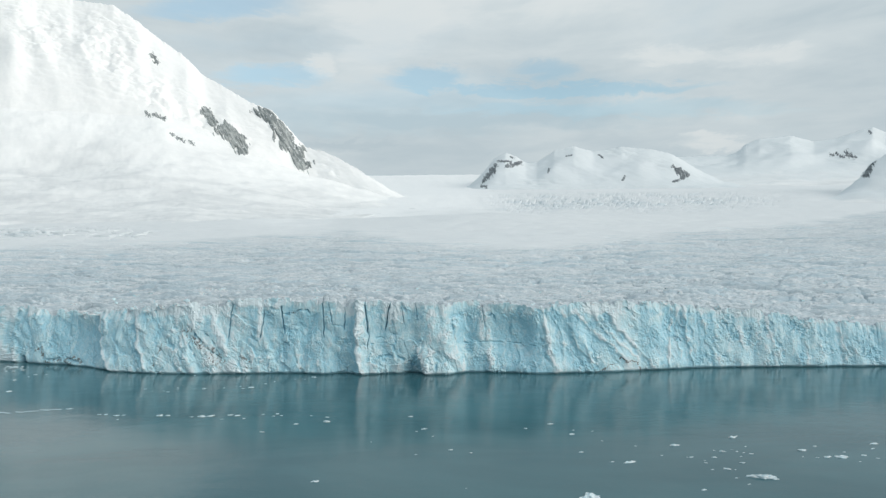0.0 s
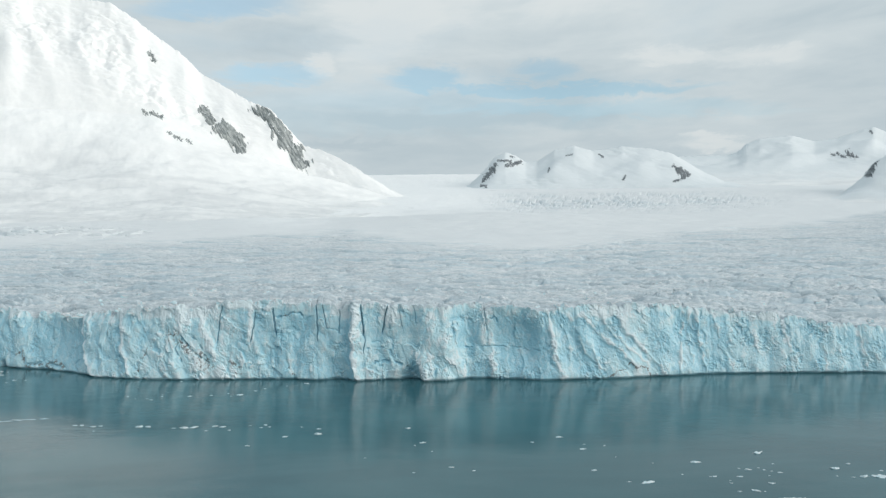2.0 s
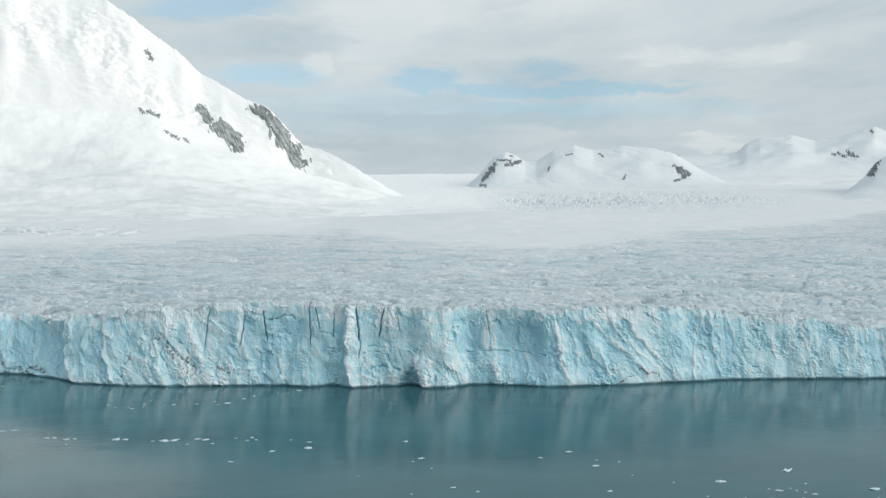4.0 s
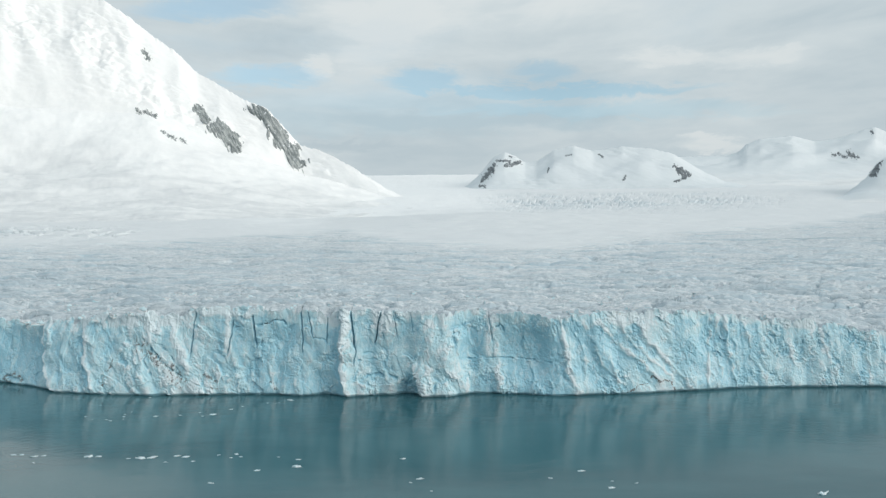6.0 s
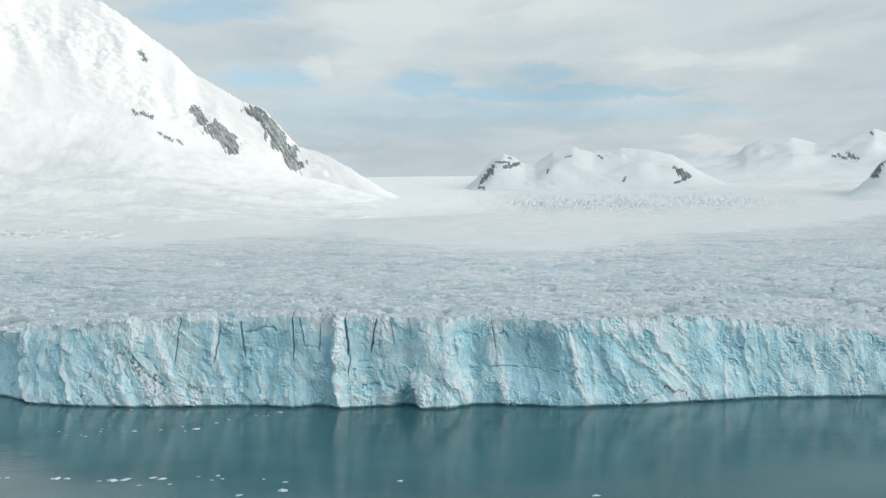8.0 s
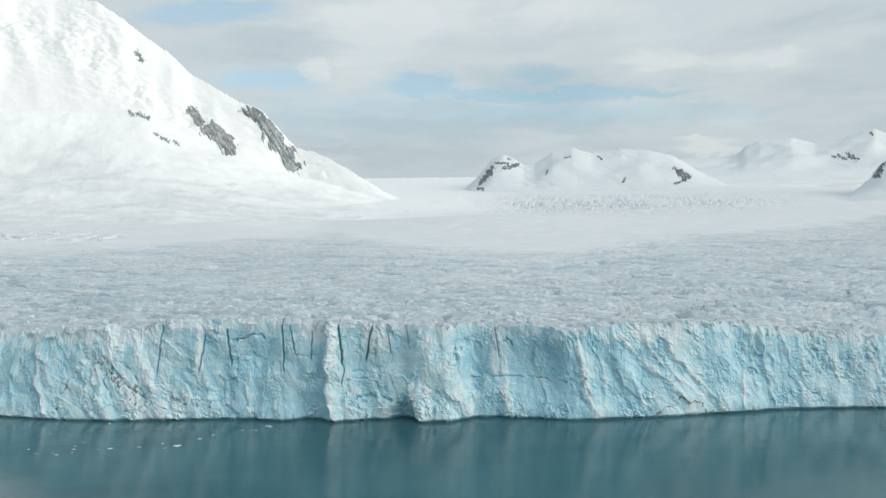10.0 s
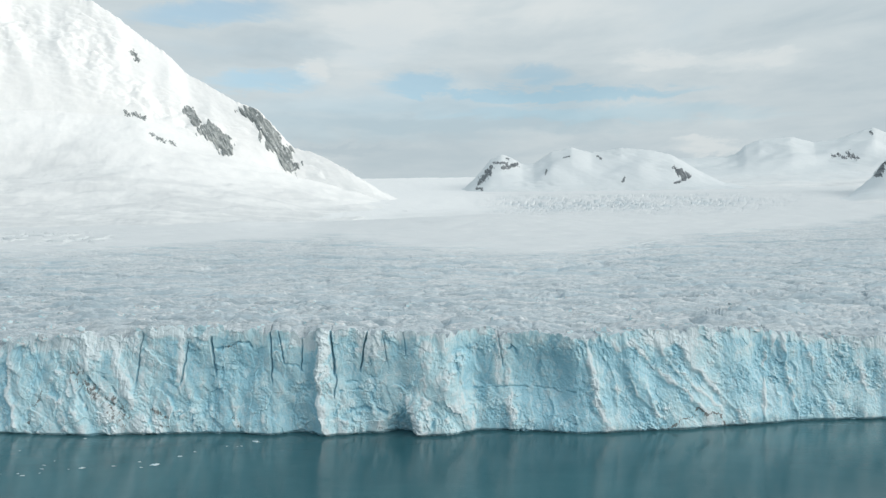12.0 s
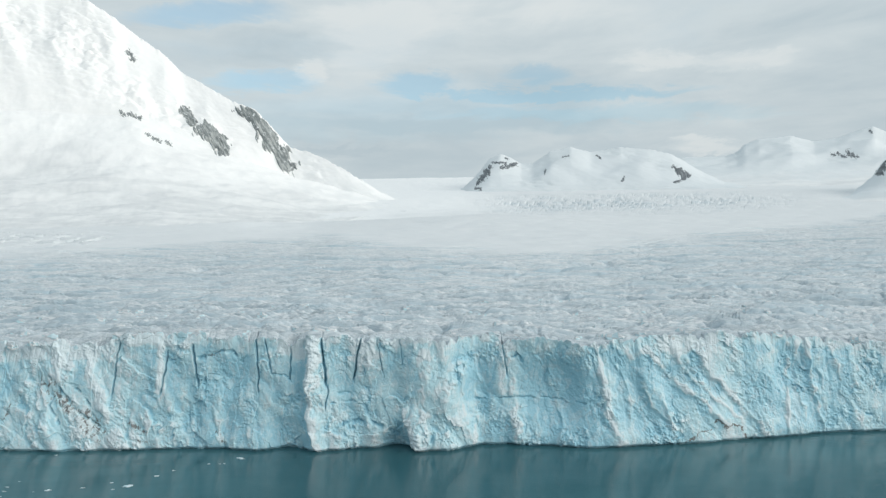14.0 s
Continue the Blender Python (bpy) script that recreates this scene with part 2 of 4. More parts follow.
# far dark rock, its blue-grey cast is haze put into the colour
HAZY_DARK_ROCK = rock_material("haze_blue_dark_rock", (0.085, 0.10, 0.112), (0.20, 0.22, 0.235), (0.30, 0.315, 0.325))


# ---- noise on arrays ----
def chance(ix, iy, seed):
    """A random number between 0 and 1 for each whole-numbered cell."""
    n = (ix.astype(np.int64) * 374761393 + iy.astype(np.int64) * 668265263 + seed * 974634777) & 0xFFFFFFFF
    n = ((n ^ (n >> 13)) * 1274126177) & 0xFFFFFFFF
    n = ((n ^ (n >> 15)) * 2246822519) & 0xFFFFFFFF
    return ((n ^ (n >> 16)) & 0xFFFFF) / float(0xFFFFF)


def perlin(x, y, seed=0):
    """Smooth noise of about -1 to 1."""
    ix, iy = np.floor(x), np.floor(y)
    fx, fy = x - ix, y - iy
    sx, sy = fx * fx * fx * (fx * (fx * 6 - 15) + 10), fy * fy * fy * (fy * (fy * 6 - 15) + 10)
    total = 0.0
    for dx in (0, 1):
        for dy in (0, 1):
            turn = 2 * np.pi * chance(ix + dx, iy + dy, seed)
            dot = np.cos(turn) * (fx - dx) + np.sin(turn) * (fy - dy)
            total = total + dot * (sx if dx else 1 - sx) * (sy if dy else 1 - sy)
    return total * 1.5


def fbm(x, y, seed=0, octaves=4, fade=0.5):
    total, size = 0.0, 1.0
    for k in range(octaves):
        total = total + size * perlin(x * 2 ** k, y * 2 ** k, seed + 17 * k)
        size *= fade
    return total


def ridged(x, y, seed=0, octaves=3, fade=0.5):
    """Sharp crests: 1 on a crest, falling to about 0."""
    total, size, norm = 0.0, 1.0, 0.0
    for k in range(octaves):
        total = total + size * (1 - np.abs(perlin(x * 2 ** k, y * 2 ** k, seed + 31 * k)))
        norm += size
        size *= fade
    return total / norm


def blocks(x, y, seed=0):
    """Broken cells: nearness to a joint (0 on it), a random number for each cell, and a random tilt within it."""
    ix, iy = np.floor(x), np.floor(y)
    first, second = np.full(x.shape, 9.0), np.full(x.shape, 9.0)
    cx, cy, rx, ry = (np.zeros(x.shape) for _ in range(4))
    for dx in (-1, 0, 1):
        for dy in (-1, 0, 1):
            gx, gy = ix + dx, iy + dy
            px = gx + 0.5 + 0.9 * (chance(gx, gy, seed) - 0.5) - x
            py = gy + 0.5 + 0.9 * (chance(gx, gy, seed + 5) - 0.5) - y
            far = np.hypot(px, py)
            nearer = far < first
            second = np.where(nearer, first, np.minimum(second, far))
            first = np.where(nearer, far, first)
            cx, cy = np.where(nearer, gx, cx), np.where(nearer, gy, cy)
            rx, ry = np.where(nearer, -px, rx), np.where(nearer, -py, ry)
    tilt = (chance(cx, cy, seed + 9) - 0.5) * 2 * rx + (chance(cx, cy, seed + 12) - 0.5) * 2 * ry
    return second - first, chance(cx, cy, seed + 3), tilt


def facets(x, y, seed=0, turn=0.6):
    """Flat faces that meet in sharp creases: 0 on the peaks, rising to about 0.8 in the clefts."""
    ix, iy = np.floor(x), np.floor(y)
    best = np.full(x.shape, 9.0)
    for dx in (-1, 0, 1):
        for dy in (-1, 0, 1):
            gx, gy = ix + dx, iy + dy
            px = gx + 0.5 + 0.9 * (chance(gx, gy, seed) - 0.5) - x
            py = gy + 0.5 + 0.9 * (chance(gx, gy, seed + 5) - 0.5) - y
            angle = turn * (2 * chance(gx, gy, seed + 7) - 1)
            u, v = px * np.cos(angle) + py * np.sin(angle), py * np.cos(angle) - px * np.sin(angle)
            u = np.where(u < 0, -u * (0.7 + 0.9 * chance(gx, gy, seed + 11)), u * (0.7 + 0.9 * chance(gx, gy, seed + 13)))
            best = np.minimum(best, np.maximum(u, np.abs(v) * (0.6 + 0.6 * chance(gx, gy, seed + 15))) + 0.35 * chance(gx, gy, seed + 17))
    return best


def ramp(v, low, high):
    t = np.clip((v - low) / (high - low), 0, 1)
    return t * t * (3 - 2 * t)


def sheet(name, x, y, z, mat, parent=None, smooth=True, **attributes):
    """A mesh from a grid of places (rows by columns), with a float attribute for each extra array."""
    rows, cols = x.shape
    mesh = bpy.data.meshes.new(name)
    index = np.arange(rows * cols).reshape(rows, cols)
    quads = np.stack((index[:-1, :-1], index[:-1, 1:], index[1:, 1:], index[1:, :-1]), -1).reshape(-1, 4)
    mesh.vertices.add(rows * cols)
    mesh.vertices.foreach_set("co", np.stack((x, y, z), -1).astype(np.float32).ravel())
    mesh.loops.add(quads.size)
    mesh.loops.foreach_set("vertex_index", quads.ravel().astype(np.int32))
    mesh.polygons.add(len(quads))
    mesh.polygons.foreach_set("loop_start", (np.arange(len(quads)) * 4).astype(np.int32))
    mesh.polygons.foreach_set("use_smooth", np.full(len(quads), smooth))
    for key, values in attributes.items():
        mesh.attributes.new(key, "FLOAT", "POINT").data.foreach_set("value", np.broadcast_to(values, x.shape).astype(np.float32).ravel())
    mesh.update(calc_edges=True)
    mesh.materials.append(mat)
    ob = new(name, mesh)
    ob.parent = parent
    return ob


# ---- plan of the glacier ----
EYE = 60.4
FOOT_X = (-600, -340, -256, -232, -209, -190, -174, -156, -128, -100, -85, -71, -61, -45, -43, -37, -27, -15, -9, 1, 12, 21, 32, 47, 66, 85, 105, 124, 137, 150, 184, 226, 340, 600)
FOOT_Y = (440, 362, 344, 336, 331, 320, 311.5, 305, 300.5, 300.7, 300.5, 299.3, 298, 297, 294.5, 296, 297.5, 295, 292.3, 292.2, 298, 298, 295.5, 292, 292.5, 294.7, 297.5, 301.3, 302.6, 302.7, 302, 301, 299, 300)
TOP_X = (-600, -340, -260, -209, -182, -160, -140, -111, -82, -38, 5, 28, 48, 63, 92, 121, 150, 180, 208, 228, 340, 600)
TOP_Z = (33, 32, 31, 29.5, 30, 33, 35, 36.3, 36.8, 36, 34.3, 34, 32.2, 33, 34.8, 33.4, 30, 25, 21.5, 20.5, 20, 20)
BACK_Y = (250, 350, 400, 500, 600, 700, 850, 1000, 1200, 1400, 1700, 1950, 2300, 2800, 3500, 4300, 5200)
BACK_Z = (33, 35, 37, 44, 57, 71, 90, 109, 137, 152, 198, 256, 300, 372, 528, 570, 590)
_x = np.linspace(-600, 600, 6001)
_kernel = np.exp(-np.linspace(-3, 3, 31) ** 2 / 2)
_kernel /= _kernel.sum()
_foot = np.convolve(np.pad(np.interp(_x, FOOT_X, FOOT_Y), 15, "edge"), _kernel, "valid")
_top = np.convolve(np.pad(np.interp(_x, TOP_X, TOP_Z), 15, "edge"), _kernel, "valid")


def foot(x):
    return np.interp(x, _x, _foot)


def glacier_height(x, y):
    """Height of the ice at a place, and how much bare ice and painted shade show there."""
    behind = y - foot(x)
    back = np.interp(y, BACK_Y, BACK_Z)
    bearing = x / np.maximum(y, 50)
    # the tongue's hump, and the hollow behind it
    back = back + 13 * np.exp(-((y - 1050) / 120) ** 2 - ((bearing - 0.08) / 0.2) ** 2) - 10 * np.exp(-((y - 1330) / 120) ** 2) * (1 - ramp(bearing, 0.25, 0.5))
    front = np.interp(x, _x, _top)
    w = ramp(behind, 0, 150)
    z = front * (1 - w) + back * w + np.clip(behind, 0, 150) * 0.012 * (1 - w)
    z = z + 1.6 * fbm(x / 70, y / 45, 3, 3) * ramp(behind, 20, 90)
    # where it is crevassed: strong at the front, faint in the snowed-in middle, strong again in the icefall
    wild = 0.25 + 0.75 * ramp(fbm(x / 120, y / 90, 8, 3), -0.5, 0.35)
    much = (1.0 - 0.50 * ramp(y, 430, 1050)) * (1 - ramp(y, 1050, 1400))
    edge = np.interp(bearing, (-0.8, -0.5, -0.3, -0.18, -0.08, 0.0, 0.1, 0.2, 0.35, 0.63, 0.75, 1.0), (690, 720, 800, 860, 760, 660, 610, 630, 730, 930, 1180, 1300))
    reach = y + 45 * fbm(x / 120, y / 120, 91, 3)
    much = much * (1 - 0.88 * ramp(reach, edge - 40, edge + 110)) * (0.55 + 0.45 * wild)
    # along and across the front, in lengths that grow with the distance from the sea as the ice is less and less broken
    u, v = 300 * bearing, 479.4 * np.maximum(y, 50) ** 0.2
    u2 = u + 3 * fbm(u / 25, v / 25, 21, 2)
    v2 = v + 2.2 * fbm(u / 45, v / 20, 22, 2) + 0.06 * u
    j1, r1, _ = blocks(u2 / 30, v2 / 6.5, 40)
    cut = np.clip(1 - j1 / 0.25, 0, 1) ** 1.5 * (0.2 + r1)
    rubble = ramp(fbm(u / 20, v / 20, 79, 2), -0.15, 0.4)
    relief = 1.5 * (0.5 - facets(u2 / 24, v2 / 6, 44, 0.2)) + 1.3 * (0.5 - facets(u2 / 8, v2 / 3, 64, 0.35)) + (0.4 + 1.2 * rubble) * (0.5 - facets(u2 / 3.4, v2 / 2.2, 76, 0.6)) - 2.2 * cut
    long_cut = ramp(1 - np.abs(perlin(u2 / 48, v2 / 8.5, 81)), 0.88, 0.98) * ramp(perlin(u2 / 70, v2 / 40, 83), -0.35, 0.2)
    relief = relief - 3.2 * long_cut
    # steps where the ice has sheared: a steep face towards the sea, a long tread behind it
    face = 0.0
    for across, period, high, wide, steep, seed in ((v2, 8.5, 2.7, 38, 0.22, 87), (v + 1.5 * fbm(u / 22, v / 12, 88, 2) - 0.03 * u, 3.6, 1.6, 13, 0.30, 89)):
        phase = across / period
        step = np.floor(phase)
        tread = phase - step
        drop = high * ramp(perlin(u2 / wide, step * 1.7, seed), -0.25, 0.45) * (1 - ramp(y, 110 * period + 150, 130 * period + 600))
        relief = relief + drop * ramp(tread, 0.0, steep) * (1 - tread) ** 1.2
        face = np.maximum(face, ramp(drop, 0.25 * high, 0.8 * high) * np.clip(1 - tread / (steep + 0.05), 0, 1) ** 0.6 * (1.0 if high > 2 else 0.65))
    relief = relief * (1.35 - 0.35 * ramp(y, 340, 560))
    icefall = np.exp(-((y - 1720) / 210) ** 2) * ramp(bearing, 0.05, 0.14) * (1 - ramp(bearing, 0.38, 0.66)) * wild
    j3, r3, t3 = blocks(x / 24 + 0.3 * fbm(x / 30, y / 30, 21, 2), y / 18, 90)
    fall = -4 * np.clip(1 - j3 / 0.3, 0, 1) + 3.5 * (r3 - 0.5) + 3.5 * t3
    side = np.exp(-((y - 920) / 90) ** 2) * ramp(-bearing, 0.45, 0.6) * wild
    z = z + much * relief * ramp(behind, -1, 14) * 1.0 + 0.4 * relief * (1 - ramp(behind, -1, 14)) + 0.75 * icefall * fall + 1.6 * side * fall
    bare = np.clip(much * (0.6 * cut + 0.6 * long_cut + 1.1 * face) + icefall * (0.05 + 0.35 * (r3 > 0.7)), 0, 1)
    cover = np.clip(0.95 * ramp(reach, edge - 60, edge + 130) + 0.35 * ramp(reach, edge - 220, edge - 40), 0, 1) * (1 - 0.5 * icefall) * (1 - 0.7 * side)
    return z, bare, cover


# ---- the sea ----
def build_sea():
    """One sheet to the horizon, finer round the bay."""
    spread = np.sign(np.linspace(-1, 1, 41)) * np.abs(np.linspace(-1, 1, 41)) ** 2 * 12000
    x, y = np.meshgrid(spread, spread)
    tagged(sheet("water", x, y, x * 0, WATER), "calm grey-green sea water milky with glacial silt", "water", kind="structure")


# ---- the glacier ----
#            x at top, height at top and at the foot, lean, width, depth
CRACKS = ((-108.5, 34.5, 17.0, -1.5, 0.5, 2.0), (-91.2, 31.0, 17.0, -2.2, 0.45, 1.8), (-82.2, 33.0, 20.0, 1.4, 0.6, 2.4), (-60.8, 36.5, 17.5, 0.5, 0.4, 2.2),
          (-57.6, 35.8, 24.0, 2.0, 0.3, 1.6), (-49.3, 35.2, 21.5, -0.7, 0.35, 1.6), (-39.0, 35.6, 20.0, 1.7, 0.6, 3.0), (-37.0, 19.5, 12.0, -1.2, 0.3, 1.4),
          (-26.4, 35.8, 21.5, -2.5, 0.45, 2.6), (-20.8, 34.0, 24.0, 1.9, 0.25, 1.3), (-13.5, 35.0, 27.0, 0.6, 0.3, 1.0), (20.0, 33.0, 22.0, 1.5, 0.4, 1.4))
#            x, height, reach along and up, depth
SCOOPS = ((-243.0, 0.5, 2.6, 3.0, 4.5), (36.0, 18.0, 11.5, 12.0, 4.2), (-15.5, 1.0, 5.5, 5.0, 4.4), (-70.0, 24.0, 6.0, 8.0, 1.4), (-31.5, 18.0, 4.0, 12.0, 1.2), (-196.0, 14.0, 16.0, 12.0, 2.5),
          (12.0, 18.0, 4.0, 9.0, 1.8), (-52.0, 3.0, 5.0, 8.0, 2.0), (75.0, 20.0, 6.0, 8.0, 1.6), (118.0, 22.0, 7.0, 8.0, 1.6), (-84.0, 12.0, 4.0, 12.0, 1.2))
#        whole, smooth faces: x and its reach, height and its reach
CALM = ((-205.0, 15.0, 15.0, 14.0), (38.0, 9.0, 20.0, 12.0), (-69.0, 9.0, 22.0, 10.0), (-32.0, 5.5, 25.0, 9.0), (-12.0, 8.0, 25.0, 7.0), (-118.0, 7.0, 28.0, 6.0), (72.0, 6.0, 20.0, 9.0), (91.0, 6.0, 20.0, 8.0), (108.0, 7.0, 17.0, 11.0), (133.0, 6.0, 16.0, 10.0), (60.0, 4.0, 14.0, 11.0), (-232.0, 8.0, 14.0, 10.0))
#            x, reach, how blue (minus: white)
FRESH = ((-225, 30, 0.20), (-195, 22, 0.24), (-165, 12, -0.1), (-118, 22, -0.20), (-88, 10, 0.15), (-70, 12, 0.34), (-40, 4, -0.12), (-30, 7, 0.20), (-4, 10, -0.14),
         (13, 6, 0.32), (36, 12, 0.56), (53, 4, -0.25), (66, 6, 0.25), (80, 4, -0.15), (92, 9, -0.3), (120, 14, 0.22), (160, 12, -0.1), (205, 25, 0.2))
SILT = ((((77, 0.4), (84, 3.8), (87, 4.4), (89.5, 7.4), (92, 4.6), (95, 5.6), (98, 4.2), (100, 0.6)), 0.45, 0.6, 1.15), (((-133, 22), (-128, 18), (-120, 12), (-113, 6)), 6.0, 1.0, 0.6),
        (((-212, 3), (-206, 5), (-200, 2)), 1.8, 1.0, 0.8), (((-233, 7), (-229, 9.5), (-227, 4)), 1.5, 1.0, 0.9), (((-226, 1.2), (-216, 2.6), (-208, 0.8)), 1.6, 0.8, 0.8),
        (((-74, 6), (-71.5, 2)), 1.2, 1.0, 0.6), (((-146, 15), (-150, 4)), 2.4, 1.0, 0.5), (((-104, 9), (-97, 6)), 1.6, 1.0, 0.55), (((-100, 3), (-94, 2)), 1.0, 1.0, 0.6), (((-78, 30), (-72, 32)), 1.0, 1.0, 0.55))


#        dense blue ice bared low in the wall and in its hollows: x, height, reach along and up, how blue
DEEP = ((51, 7, 4.5, 5.5, 0.6), (44, 12, 6, 8, 0.3), (15, 20, 2.2, 6, 0.45), (31, 24, 4, 5, 0.3), (48, 30, 3, 4, 0.25), (-13, 30, 4, 3, 0.35), (64, 22, 4, 6, 0.4), (82, 18, 3, 7, 0.45),
        (105, 16, 6, 6, 0.35), (107, 30, 3, 2.2, 0.4), (126, 18, 3, 9, 0.35), (138, 19, 7, 7, 0.35), (-79, 26, 1.6, 7, 0.45), (-90, 24, 2, 8, 0.35), (-148, 24, 6, 8, 0.3), (-205, 16, 12, 10, 0.25))


#        line down the wall, how far it stands out, its reach to either side
LEFT_RIBS = ((((50.3, 27), (53.2, 16), (54.1, 7.5), (56.1, 0)), 2.6, 1.3, 2.6), (((56.9, 31), (59, 19), (60.4, 9)), 1.8, 1.0, 2.0), (((66, 30), (73.4, 23), (83.4, 14), (93.4, 5)), 2.6, 1.8, 4.0),
        (((84.7, 31), (87.3, 23), (96.4, 14), (106.3, 2.7)), 3.0, 1.6, 4.5), (((119.8, 31), (116.4, 16), (114.7, 3)), 2.4, 0.8, 2.0), (((124.8, 31), (125.7, 14), (127.8, 3)), 2.7, 0.9, 1.6), (((121.8, 30), (121.0, 16), (121.2, 6)), 1.6, 0.7, 1.2), (((134.0, 28), (136.2, 14), (141, 4)), 1.7, 0.9, 2.0), (((60.5, 30), (64.2, 20), (68.5, 12), (76, 4)), 1.4, 1.0, 2.8), (((76, 31), (79, 24), (88, 15), (98, 7)), 1.5, 1.0, 3.0),
        (((128.4, 26), (129.8, 10)), 1.6, 0.8, 1.6), (((-42.8, 34), (-43.8, 20), (-43, 10), (-40.6, 0)), 4.4, 0.6, 4.0), (((-5.4, 34), (-6.5, 19), (-5.9, 6)), 1.0, 0.8, 3.5))
RIGHT_RIBS = ((((-94.6, 36), (-92.8, 28), (-93.7, 15)), 1.4, 3.0, 0.8), (((-105, 36), (-105, 21)), 0.9, 1.0, 4.0), (((11.6, 25), (10.6, 2)), 1.2, 4.0, 0.8), (((22.6, 27), (23.6, 13), (24.5, 2)), 1.3, 1.0, 1.6),
        (((34.6, 25), (37.1, 12.5), (39.5, 0)), 1.6, 0.8, 1.6), (((69.5, 17), (73.9, 7), (76.5, 0)), 1.4, 1.0, 1.6), (((-65.3, 11), (-62.7, 4)), 1.0, 0.7, 2.0), (((-131, 34), (-128.4, 23), (-124, 12)), 1.2, 1.2, 2.0))
MORE_RIBS = ((((-121.1, 34), (-114.9, 19.5), (-110.5, 10)), 1.5, 1.0, 1.8), (((-76.2, 15), (-72.7, 6), (-70, 0)), 1.3, 0.8, 2.0), (((-12.5, 12), (-9.5, 4), (-9, 0)), 3.6, 0.7, 4.0), (((-190, 27), (-185, 12), (-174, 0)), 6.0, 1.2, 11.0),
             (((-212, 23), (-209, 6)), 1.2, 1.0, 2.0), (((-228, 25), (-224, 6)), 1.2, 1.0, 2.0), (((-164, 30), (-160.7, 15), (-153, 2)), 1.8, 1.2, 3.0), (((187, 20), (188, 2)), 1.4, 0.9, 1.6), (((204.7, 18), (207.4, 2)), 1.4, 0.9, 1.6),
             (((153, 25), (155, 10)), 1.2, 1.0, 2.0), (((168, 24), (171, 6)), 1.3, 1.0, 1.8), (((140, 26), (142, 14)), 1.0, 0.8, 1.6))
RIBS = LEFT_RIBS + RIGHT_RIBS + MORE_RIBS
#        line, width, depth
ARCHES = ((((-80, 30), (-76, 31), (-72, 32.3), (-69, 32), (-66, 28.5)), 0.4, 1.1), (((8, 15.3), (15, 14.8), (22, 15.4), (34, 14.6), (46, 13.5)), 0.3, 0.8), (((-60, 25), (-52, 24.5), (-47.5, 21)), 0.3, 0.7),
           (((-37, 18.2), (-27, 18)), 0.3, 0.5), (((-36, 15), (-28, 15.6)), 0.35, 0.6), (((-32, 8.5), (-24, 9.5), (-19, 7.0), (-13, 3.0)), 0.6, 1.4), (((22, 27), (24.5, 30), (27, 26)), 0.35, 0.9))
GASHES = ((((133, 6), (140, 7), (146, 5.5)), 0.3, 0.7), (((108, 16), (113, 15)), 0.35, 0.7), (((-132, 24), (-127, 19), (-121, 13), (-114, 8)), 0.5, 1.5), (((-129, 20), (-131, 15), (-127, 9)), 0.4, 1.1), (((-122, 20), (-117, 15), (-116, 11)), 0.4, 1.1), (((-224, 2.2), (-213, 3.6), (-203, 2.0)), 0.8, 1.6))
GROOVES = ARCHES + GASHES


def near_line(x, z, line):
    """Distance from each place on the wall to a broken line."""
    best = np.full(x.shape, 99.0)
    for (x0, z0), (x1, z1) in zip(line, line[1:]):
        dx, dz = x1 - x0, z1 - z0
        t = np.clip(((x - x0) * dx + (z - z0) * dz) / (dx * dx + dz * dz), 0, 1)
        best = np.minimum(best, np.hypot(x - x0 - t * dx, z - z0 - t * dz))
    return best


def cliff_lean(x):
    """How far the top of the wall lies behind its foot."""
    return np.interp(x, (-260, -150, -110, -85, 45, 60, 230), (6.0, 7.0, 5.0, 0.5, 0.0, 3.0, 3.5))


